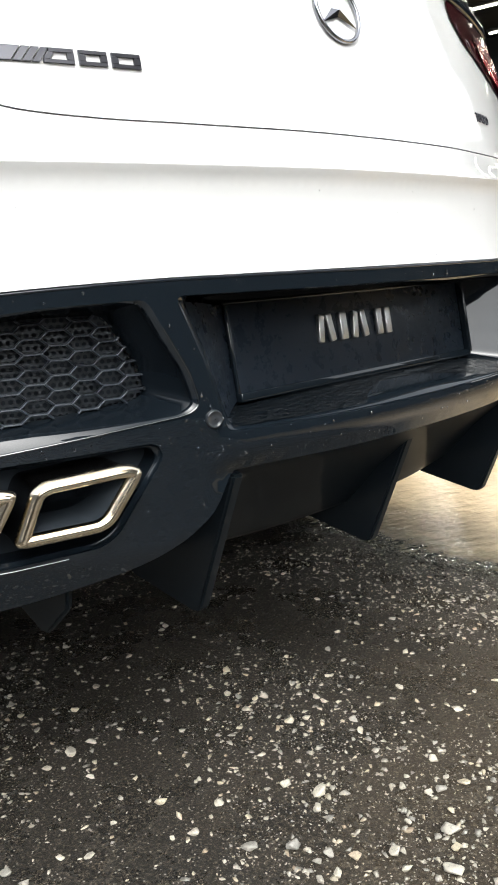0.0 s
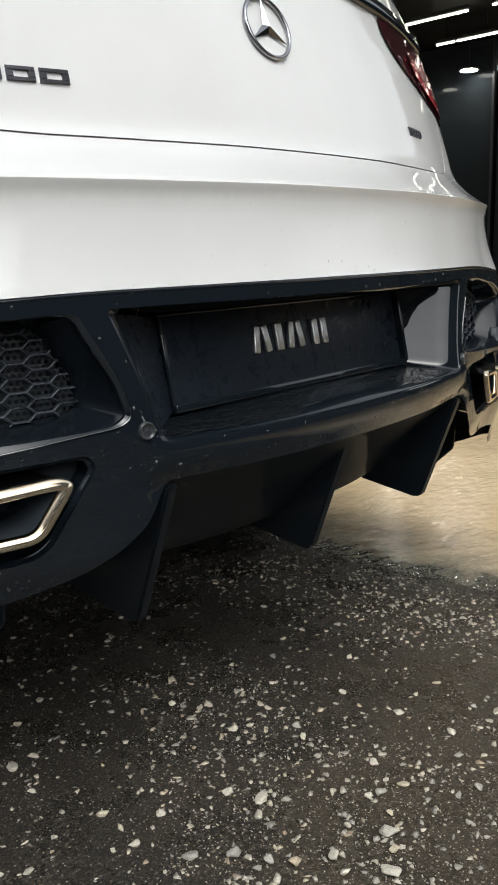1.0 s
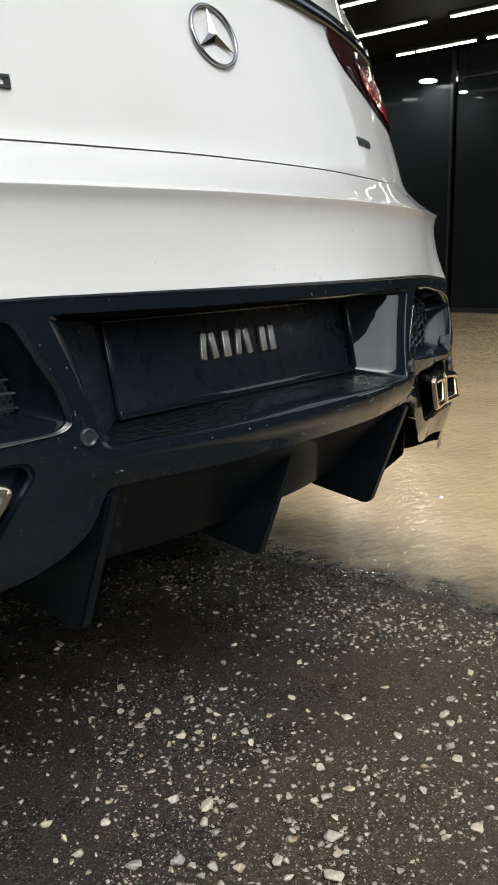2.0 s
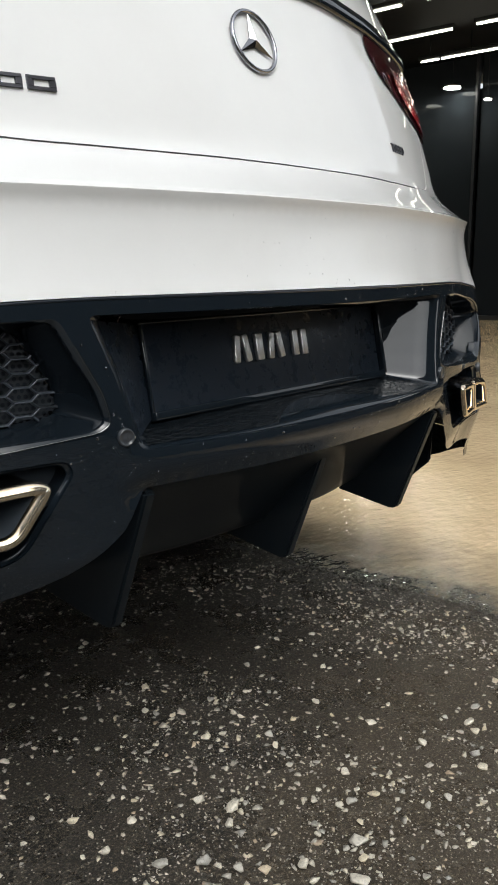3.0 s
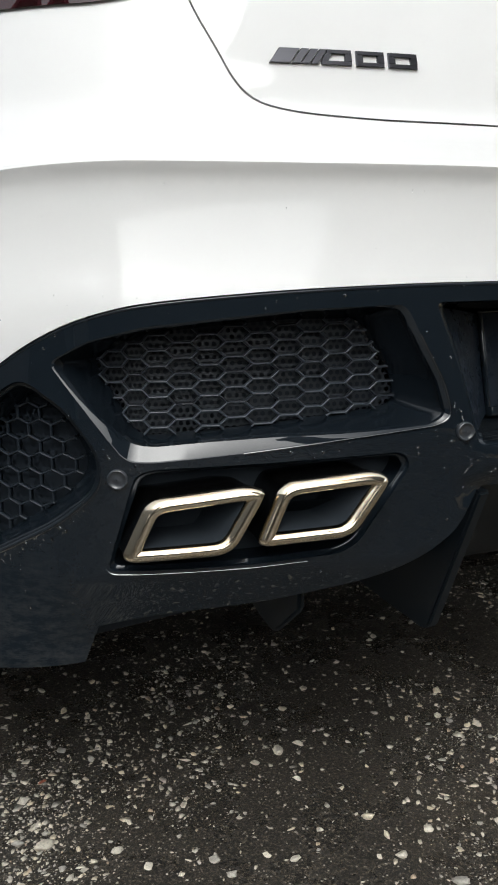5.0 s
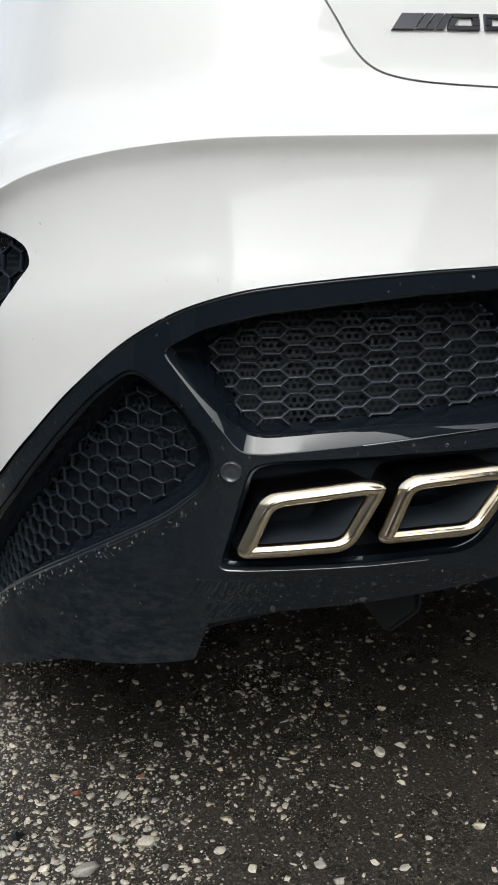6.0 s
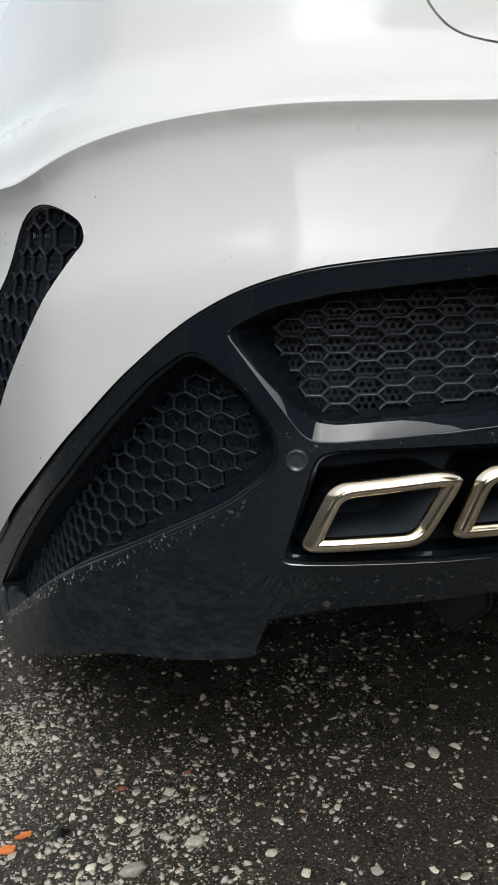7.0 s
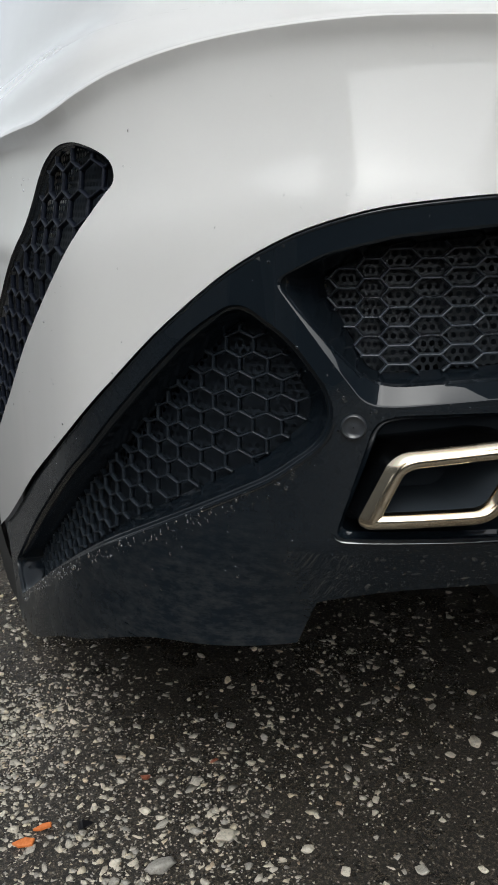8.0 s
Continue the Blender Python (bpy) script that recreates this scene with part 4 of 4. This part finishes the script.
for flip in (righted, mirrored):
    pipe_loop = grown(flip(p_o), 0.004)
    lip(pipe_loop, lambda s, z: z < 0.49 and 0.60 < abs(s) < 0.9)
    lip(flip(g_o), lambda s, z: z < 0.765 and abs(s) < 0.7 and (abs(s) < 0.52 or z < 0.68))
    side_loop = grown(flip(k_o), 0.0015)
    lip(side_loop, lambda s, z: z < 0.6 and abs(s) < 1.02)

# parking sensors


def disc_at(name, s, z, r, material, place, lift=0.002, parent=None, label=""):
    c = place(s, z)
    n = (place(s, z, -0.01) - c).normalized()
    q = n.to_track_quat("Z", "Y").to_matrix().to_4x4()
    bm = bmesh.new()
    rows = []
    for rr, h in ((r, -0.004), (r, lift * 0.5), (r * 0.93, lift), (r * 0.8, lift), (r * 0.76, lift * 0.6), (r * 0.3, lift * 0.9), (0.0005, lift)):
        rows.append([Vector((rr * math.cos(a), rr * math.sin(a), h)) for a in np.linspace(0, 2 * math.pi, 33)[:-1]])
    grid(bm, rows, closed=True)
    bmesh.ops.transform(bm, matrix=Matrix.Translation(c) @ q, verts=bm.verts)
    bmesh.ops.recalc_face_normals(bm, faces=bm.faces)
    return part(name, bm, material, parent, label)


for side in (-1, 1):
    disc_at("parking_sensor", -0.428 if side < 0 else 0.386, 0.626, 0.0115, SENSOR, black_place, 0.004, skirt, "small round grey parking sensor")
    disc_at("parking_sensor", -0.838 if side < 0 else 0.838 - OFF, 0.592, 0.0115, SENSOR, black_place, 0.004, skirt, "small round grey parking sensor")


# tail lamps, trim strip
LAMP = [(0.385, 1.266), (0.385, 1.232), (0.445, 1.195), (0.545, 1.166), (0.67, 1.14), (0.79, 1.116), (0.90, 1.11), (1.05, 1.113), (1.15, 1.13), (1.15, 1.2), (0.95, 1.24), (0.7, 1.263)]
LENS = [(0.56, 1.226), (0.55, 1.2), (0.575, 1.182), (0.61, 1.17), (0.69, 1.152), (0.80, 1.13), (0.90, 1.124), (1.0, 1.127), (1.04, 1.14), (1.03, 1.165), (0.9, 1.196), (0.66, 1.226)]
for side in (-1, 1):
    flip = (lambda q: q) if side > 0 else mirrored
    o = rounded(flip(LAMP), 0.02, 4, 5)
    bm = panel(o, [], lambda s, z: upper_place(s, z, -0.004), 0.02)
    lamp = part("tail_lamp", bm, DARK_RED, car, "red tail lamp with black surround")
    i = rounded(flip(LENS), 0.012, 4, 5)
    part("red_lens", panel(i, [], lambda s, z: upper_place(s, z, -0.008), 0.02), RED, lamp)
    g = rounded(flip([(0.52, 1.226), (0.54, 1.216), (0.72, 1.178), (0.86, 1.158), (0.87, 1.168), (0.73, 1.196)]), 0.008, 3, 3)
    part("light_guide", panel(g, [], lambda s, z: upper_place(s, z, -0.0105), 0.02), CLEAR, lamp)
bm = bmesh.new()
grid(bm, [[at(s, z, upper_out(z) + o) for s in np.linspace(-1.1, 1.1, 120)] for z, o in ((1.268, 0.001), (1.27, 0.009), (1.299, 0.009), (1.304, 0.0))])
part("trim_strip", bm, GLOSS, car, "black strip across the tailgate")

# ---- plate holder with chrome bars in place of its writing ----
holder = new("plate_panel")
holder.parent = car
LEAN = pose(-0.017, 0.086, 0.69, -11)
bm = bmesh.new()
box(bm, (0.59, 0.012, 0.136), (0, 0, 0), 0.004, LEAN)
part("panel", bm, PLASTIC, holder)
for size, c in (((0.602, 0.007, 0.005), (0, -0.005, 0.068)), ((0.602, 0.013, 0.013), (0, -0.008, -0.063)), ((0.005, 0.007, 0.13), (-0.298, -0.005, 0.002)), ((0.007, 0.018, 0.13), (0.298, -0.009, 0.002))):
    bm = bmesh.new()
    box(bm, size, c, 0.002, LEAN)
    part("rim", bm, GLOSS, holder)
bm = bmesh.new()
rows = []
for k in range(9):
    z = 0.614 + 0.158 * k / 8
    a = black_place(-0.4095 - 0.062 * ((z - 0.606) / 0.172) ** 1.2, z, 0.004)
    b = LEAN @ Vector((-0.298, 0.0, max(-0.066, min(0.066, z - 0.69))))
    rows.append([a.lerp(b, f) + Vector((0.012, 0.012, 0)) * math.sin(math.pi * f) for f in np.linspace(0, 1, 9)])
grid(bm, rows)
part("recess_cheek", bm, PLASTIC, skirt)
for u, w, tilt in ((-0.127, 0.013, 9), (-0.104, 0.013, -9), (-0.073, 0.017, 0), (-0.043, 0.013, 9), (-0.02, 0.013, -9), (0.021, 0.015, 0), (0.045, 0.015, 0)):
    bm = bmesh.new()
    box(bm, (w, 0.008, 0.043), (0, 0, 0), 0.0022, LEAN @ pose(u + 0.017, -0.0095, 0.016, 0, tilt))
    part("letter_bar", bm, LETTER, holder, "plain chrome bar")

# ---- badges on the tailgate ----
def on_gate(s, z, lift=0.0):
    return upper_place(s, z, -lift)


def plaque(name, loops, material, parent, thick=0.004, label=""):
    """Flat raised shapes that follow the tailgate; each loop in (way, height)."""
    bm = bmesh.new()
    for loop in loops:
        rows = [[on_gate(s, z, d) for s, z in loop] for d in (-0.001, thick * 0.75)]
        cx, cz = sum(p[0] for p in loop) / len(loop), sum(p[1] for p in loop) / len(loop)
        rows.append([on_gate(cx + (s - cx) * 0.94, cz + (z - cz) * 0.9, thick) for s, z in loop])
        vs = grid(bm, rows, closed=True)
        bm.faces.new(vs[-1])
    bmesh.ops.recalc_face_normals(bm, faces=bm.faces)
    return part(name, bm, material, parent, label, smooth=False)


badge = new("tailgate_badge")
badge.parent = car


def slant(s0, s1, z0, z1, lean=0.013):
    return [(s0, z0), (s1, z0), (s1 + lean, z1), (s0 + lean, z1)]


Z0, Z1 = 1.047, 1.0645
for a, b in ((-0.643, -0.617), (-0.6155, -0.605), (-0.6035, -0.593), (-0.5915, -0.582)):
    plaque("slanted_bar", [slant(a, b, Z0, Z1)], DARK_CHROME, badge)
for a, b, lean in ((-0.577, -0.537, 0.007), (-0.531, -0.494, 0.0), (-0.488, -0.449, 0.0)):
    h = 0.0045
    plaque("block", [slant(a, b, Z0, Z0 + h, 0), slant(a + lean, b, Z1 - h, Z1, 0), slant(a, a + 0.009, Z0 + h, Z1 - h, lean * 0.8), slant(b - 0.009, b, Z0 + h, Z1 - h, 0)], DARK_CHROME, badge)

# round emblem: ring and three tapering arms
emblem = new("round_emblem")
emblem.parent = car
EC = (-0.064, 1.1645)
c0 = on_gate(*EC)
ey = (on_gate(EC[0], EC[1] + 0.02) - c0).normalized()
ex = (on_gate(EC[0] + 0.02, EC[1]) - c0).normalized()
en = ex.cross(ey).normalized()
bm = bmesh.new()
rows = []
for k in range(10):
    a = 2 * math.pi * k / 10
    r, h = 0.0465 + 0.0033 * math.cos(a), 0.004 + 0.004 * math.sin(a)
    rows.append([c0 + ex * (r * math.cos(t)) + ey * (r * math.sin(t)) + en * h for t in np.linspace(0, 2 * math.pi, 65)[:-1]])
rows.append(rows[0])
grid(bm, rows, closed=True)
part("ring", bm, STAR_CHROME, emblem)
for k in range(3):
    a = radians(90 + 120 * k)
    d, q = ex * math.cos(a) + ey * math.sin(a), -ex * math.sin(a) + ey * math.cos(a)
    bm = bmesh.new()
    tip, ridge = c0 + d * 0.045 + en * 0.004, c0 + en * 0.009
    l, r = c0 + (d * 0.5 + q * 0.866) * 0.0093 + en * 0.003, c0 + (d * 0.5 - q * 0.866) * 0.0093 + en * 0.003
    b = c0 + en * 0.001
    v = [bm.verts.new(p) for p in (tip, ridge, l, r, b)]
    for f in ((0, 1, 2), (0, 3, 1), (0, 2, 4), (0, 4, 3), (1, 4, 2), (1, 3, 4)):
        bm.faces.new([v[i] for i in f])
    bmesh.ops.recalc_face_normals(bm, faces=bm.faces)
    part("arm", bm, STAR_CHROME, emblem, smooth=False)

# small dark word on the other side
word = bpy.data.curves.new("word", "FONT")
word.body, word.size, word.extrude, word.align_x = "TURBO", 0.024, 0.0015, "CENTER"
word.materials.append(DARK_CHROME)
wo = new("word_badge", word)
wo.parent = car
wc = on_gate(0.432, 1.047, 0.001)
wx = (on_gate(0.452, 1.047) - on_gate(0.412, 1.047)).normalized()
wz = (on_gate(0.432, 1.06) - on_gate(0.432, 1.03)).normalized()
wm = Matrix((wx, wz, wx.cross(wz))).transposed().to_4x4()
wo.matrix_local = Matrix.Translation(wc) @ wm

# ---- water drops ----
WATER = mat("water", (1, 1, 1), 0.0, 0.0, 0.0, 1.33)
shader(WATER).inputs["Transmission Weight"].default_value = 1.0
rng = random.Random(5)


def drops(count, accept, place, span, r0, r1, parent):
    verts, faces = [], []
    n = 0
    while n < count:
        s, z = rng.uniform(*span[0]), rng.uniform(*span[1])
        if not accept(s, z):
            continue
        n += 1
        c = place(s, z)
        nn = (place(s, z, -0.01) - c).normalized()
        a = nn.cross(Vector((0, 0, 1))).normalized()
        b = a.cross(nn)
        r = r0 + (r1 - r0) * rng.random() ** 3
        k = len(verts)
        for f, h in ((1.0, 0.0), (0.75, 0.45), (0.0, 0.62)):
            for i in range(7 if f else 1):
                t = 2 * math.pi * i / 7
                verts.append(c + (a * math.cos(t) + b * math.sin(t) * 1.25) * (r * f) + nn * (r * h))
        for i in range(7):
            j = (i + 1) % 7
            faces += [(k + i, k + j, k + 7 + j, k + 7 + i), (k + 7 + i, k + 7 + j, k + 14)]
    me = bpy.data.meshes.new("rain_beading")
    me.from_pydata([tuple(v) for v in verts], [], faces)
    for p in me.polygons:
        p.use_smooth = True
    me.materials.append(WATER)
    ob = new("rain_beading", me)
    ob.parent = parent
    ob["kind"] = "stuff"
    return ob


def on_black(s, z):
    return low_edge(s) + 0.01 < z < SPLIT(s) - 0.004 and not any(inside(h, s, z) for h in holes)


drops(420, on_black, black_place, ((-1.3, 1.0), (0.4, 0.8)), 0.0005, 0.0017, skirt)
drops(100, lambda s, z: on_black(s, z) and -0.9 < s < -0.38 and 0.57 < z < 0.66, black_place, ((-0.9, -0.38), (0.57, 0.66)), 0.0005, 0.0019, skirt)
drops(110, lambda s, z: SPLIT(s) + 0.004 < z < CREASE(s) - 0.01 and not inside(mirrored(vent_o), s, z), white_place, ((-1.5, 0.9), (0.5, 0.93)), 0.0005, 0.0014, bumper)

def at_sill(s, z):
    edge = float(np.interp(abs(s), [0.862, 0.91, 1.11, 1.505], [0.576, 0.538, 0.437, 0.216]))
    return 0.87 < abs(s) < 1.48 and -0.016 < z - edge < -0.0005


drops(330, at_sill, black_place, ((-1.48, -0.87), (0.2, 0.58)), 0.0006, 0.0021, skirt)

# ---- loose and embedded stones of the asphalt ----
def stone_shape(seed, n=9):
    """A crushed stone of about unit half length, the hull of a few points, as vertices and faces."""
    r = random.Random(seed)
    bm = bmesh.new()
    for k in range(n):
        v = Vector((r.gauss(0, 1), r.gauss(0, 1), r.gauss(0, 1))).normalized() * r.uniform(0.8, 1.1)
        bm.verts.new((v.x, v.y * 0.74, v.z * 0.6))
    bmesh.ops.convex_hull(bm, input=bm.verts)
    bmesh.ops.delete(bm, geom=[v for v in bm.verts if not v.link_faces], context="VERTS")
    if seed < 12:
        bmesh.ops.subdivide_edges(bm, edges=bm.edges, cuts=1, use_grid_fill=True)
        bmesh.ops.smooth_vert(bm, verts=bm.verts, factor=0.32, use_axis_x=True, use_axis_y=True, use_axis_z=True)
        bmesh.ops.subdivide_edges(bm, edges=bm.edges, cuts=1, use_grid_fill=True)
        for v in bm.verts:
            v.co *= 1.12 + 0.2 * noise.noise(v.co * 2.2 + Vector((seed * 7, 0, 0))) + 0.07 * noise.noise(v.co * 5.5)
    bm.verts.index_update()
    vs = [tuple(v.co) for v in bm.verts]
    fs = [tuple(v.index for v in f.verts) for f in bm.faces]
    bm.free()
    return vs, fs


STONE_ONE = stone_mat(1.08, 4.2)
STONE_ONE.name = "single_stone"
for n in list(STONE_ONE.node_tree.nodes):
    if n.bl_idname == "ShaderNodeNewGeometry":
        info = STONE_ONE.node_tree.nodes.new("ShaderNodeObjectInfo")
        for link in list(n.outputs["Random Per Island"].links):
            STONE_ONE.node_tree.links.new(info.outputs["Random"], link.to_socket)
        STONE_ONE.node_tree.nodes.remove(n)
SHAPES = []
for k in range(10):
    vs, fs = stone_shape(k, 11 + k % 4)
    me = bpy.data.meshes.new("stone")
    me.from_pydata(vs, [], fs)
    me.materials.append(STONE_ONE)
    for p in me.polygons:
        p.use_smooth = True
    SHAPES.append(me)


def lay_stone(x, y, r, rand):
    ob = new("stone", rand.choice(SHAPES))
    ob.parent = ground
    ob.location = (x, y, r * rand.uniform(0.05, 0.35))
    ob.rotation_euler = (rand.uniform(-0.3, 0.3), rand.uniform(-0.3, 0.3), rand.uniform(0, 6.28))
    ob.scale = (r, r * rand.uniform(0.75, 1.1), r * rand.uniform(0.7, 1.0))
    return ob


# the largest pebbles: x, y in metres, half length in millimetres
BIG = [(-0.284, -0.059, 13), (-0.268, 0.049, 12), (-0.127, -0.027, 14), (-0.156, 0.021, 12), (-0.021, 0.256, 11), (-0.035, 0.161, 11), (0.057, 0.093, 10), (-0.034, -0.211, 18), (-0.093, -0.266, 18), (-0.181, -0.165, 13),
       (-0.218, -0.173, 12), (-0.35, 0.318, 12), (-0.388, 0.314, 13), (-0.335, 0.103, 12), (-0.332, 0.013, 10), (0.077, -0.078, 11), (-0.02, 0.381, 11), (-0.884, 0.19, 19), (-0.795, 0.218, 16), (-0.828, 0.236, 12),
       (-0.935, 0.211, 12), (-0.871, 0.265, 11), (-0.808, 0.334, 12), (-0.857, 0.35, 11), (-0.705, 0.172, 11), (-0.583, 0.235, 9), (-0.391, 0.312, 12), (-0.669, 0.126, 9), (-0.581, 0.102, 11)]
EDGE_WORLD = LOCAL.inverted()
srng = random.Random(21)
for x, y, r in BIG:
    lay_stone(x, y, r / 1000, srng)
placed = [(x, y, r / 1000) for x, y, r in BIG]


def free(x, y, r):
    return all((x - a) ** 2 + (y - b) ** 2 > (r + c) ** 2 * 0.9 for a, b, c in placed)


while len(placed) < 300:
    x, y = srng.uniform(-1.15, 0.55), srng.uniform(-0.35, 0.75)
    dense_here = 1.0 if x < -0.6 else 0.8
    if (EDGE_WORLD @ Vector((x, y, 0))).x > EDGE - 0.05 or srng.random() > dense_here:
        continue
    r = 0.0075 + 0.0075 * srng.random() ** 2
    if (EDGE_WORLD @ Vector((x, y, 0))).y > -0.02:    # smaller and fewer beside the car
        r *= 0.72
        if srng.random() < 0.45:
            continue
    if free(x, y, r):
        placed.append((x, y, r))
        lay_stone(x, y, r, srng)


def at_edge(x, y):
    p = EDGE_WORLD @ Vector((x, y, 0))
    return max(0.0, 1 - abs(p.x - EDGE + 0.03 - wobble(p.y)) / 0.075)


def gravel(name, count, r0, r1, power, spread, material=STONE, seed=3, sink=0.3, where=None):
    """Small stones and grit, joined: too many to tell apart one by one."""
    r = random.Random(seed)
    kinds = [stone_shape(20 + k, 8) for k in range(8)]
    verts, faces = [], []
    n = 0
    while n < count:
        x, y = r.uniform(*spread[0]), r.uniform(*spread[1])
        p = EDGE_WORLD @ Vector((x, y, 0))
        if p.x > EDGE - 0.03 and where is not at_edge:
            continue
        patchy = 0.7 + 0.1 * noise.noise(Vector((x * 3.0, y * 3.0, seed))) 
        if where:
            patchy = where(x, y)
        if where is not at_edge:
            rim = min(x - spread[0][0], spread[0][1] - x, y - spread[1][0], spread[1][1] - y)
            patchy *= min(1.0, max(0.0, rim / 0.3 + 0.25 * noise.noise(Vector((x * 4, y * 4, 7)))))
        if r.random() > patchy:
            continue
        n += 1
        size = r0 + (r1 - r0) * r.random() ** power
        vs, fs = r.choice(kinds)
        a, k = r.uniform(0, 6.28), len(verts)
        ca, sa, sx, sy = math.cos(a) * size, math.sin(a) * size, r.uniform(0.8, 1.25), r.uniform(0.7, 1.1)
        h = size * r.uniform(0.7, 1.15)
        z0 = -size * sink * r.random() - (0.006 if p.x > EDGE else 0.0)
        verts += [(x + vx * sx * ca - vy * sy * sa, y + vx * sx * sa + vy * sy * ca, z0 + vz * h) for vx, vy, vz in vs]
        faces += [tuple(i + k for i in f) for f in fs]
    me = bpy.data.meshes.new(name)
    me.from_pydata(verts, [], faces)
    me.polygons.foreach_set("use_smooth", [True] * len(faces))
    me.materials.append(material)
    ob = new(name, me)
    ob.parent = ground
    ob["kind"] = "stuff"
    return ob


def gravel_bed(x, y):
    """Thicker towards the open yard on the far side of the exhausts."""
    return min(1.0, max(0.0, (-0.7 - x) / 0.36)) * min(1.0, max(0.0, (0.72 - y) / 0.6))


gravel("gravel", 4600, 0.0045, 0.0125, 1.6, ((-1.6, -0.3), (-0.4, 0.95)), seed=7, where=gravel_bed)
gravel("fine_gravel", 44000, 0.0012, 0.0048, 1.5, ((-1.6, -0.3), (-0.4, 0.95)), seed=8, where=gravel_bed)
gravel("small_stones", 8400, 0.003, 0.0105, 1.35, ((-1.6, 1.1), (-0.8, 1.25)), seed=3)
gravel("grit", 27000, 0.0009, 0.003, 1.6, ((-1.6, 1.1), (-0.75, 1.2)), seed=4)

RUBBLE = mat("edge_rubble", (0.05, 0.046, 0.04), 0.6)
wire(RUBBLE, ramp(RUBBLE, noise_tex(RUBBLE, 60.0, 6.0, 0.7), (0.3, (0.02, 0.019, 0.017)), (0.75, (0.13, 0.12, 0.1))), shader(RUBBLE).inputs["Base Color"])


gravel("edge_rubble", 3800, 0.002, 0.009, 2.2, ((0.4, 1.2), (-0.7, 1.5)), RUBBLE, 9, 0.2, at_edge)

# ---- litter ----
ORANGE = mat("orange_flake", (0.75, 0.2, 0.04), 0.6)
wire(ORANGE, ramp(ORANGE, noise_tex(ORANGE, 180.0, 5.0, 0.6), (0.3, (0.6, 0.15, 0.03)), (0.7, (0.82, 0.26, 0.07))), shader(ORANGE).inputs["Base Color"])


def flake(x, y, turn, w, l, label):
    bm = bmesh.new()
    out = [(-l, -0.2 * w), (-0.3 * l, -w), (0.9 * l, -0.7 * w), (l, 0.5 * w), (0.1 * l, 0.9 * w)]
    rows = [[Vector((a, b, h)) for a, b in out] for h in (0.0, 0.003)]
    rows.append([Vector((a * 0.9, b * 0.85, 0.004)) for a, b in out])
    vs = grid(bm, rows, closed=True)
    bm.faces.new(vs[-1])
    bm.faces.new(vs[0][::-1])
    ob = part("flake", bm, ORANGE, None, smooth=False)
    ob.matrix_world = pose(x, y, 0.003, 6, -5, turn)
    return tagged(ob, label, "litter", "orange flakes on the asphalt")


flake(-1.044, 0.275, -15, 0.0075, 0.014, "orange broken flake lying on wet gravel")
flake(-1.02, 0.297, 5, 0.0045, 0.012, "thin orange splinter lying on wet gravel")
vs, fs = stone_shape(3)
me = bpy.data.meshes.new("dark_pebble")
me.from_pydata(vs, [], fs)
me.materials.append(mat("dark_pebble", (0.006, 0.006, 0.008), 0.35))
pebble = new("dark_pebble", me)
pebble.location, pebble.scale = (-0.969, 0.285, 0.005), (0.014, 0.012, 0.011)
tagged(pebble, "black wet pebble among pale gravel", "pebble")

BRICK = mat("brick_chip", (0.3, 0.09, 0.045), 0.55)
wire(BRICK, ramp(BRICK, noise_tex(BRICK, 3.0, 6.0, 0.7), (0.3, (0.16, 0.045, 0.025)), (0.7, (0.36, 0.12, 0.06))), shader(BRICK).inputs["Base Color"])
for k, x, y, size in ((5, -0.776, 0.372, 0.0085), (7, -0.877, 0.363, 0.0095)):
    vs, fs = stone_shape(k)
    me = bpy.data.meshes.new("brick_chip")
    me.from_pydata(vs, [], fs)
    me.materials.append(BRICK)
    chip = new("brick_chip", me)
    chip.location, chip.scale = (x, y, 0.003), (size, size * 0.8, size * 0.7)
    chip.rotation_euler = (0.1, -0.1, k * 1.3)
    tagged(chip, "small red-brown brick chip lying on wet asphalt", "brick chip", "brick chips on the asphalt")
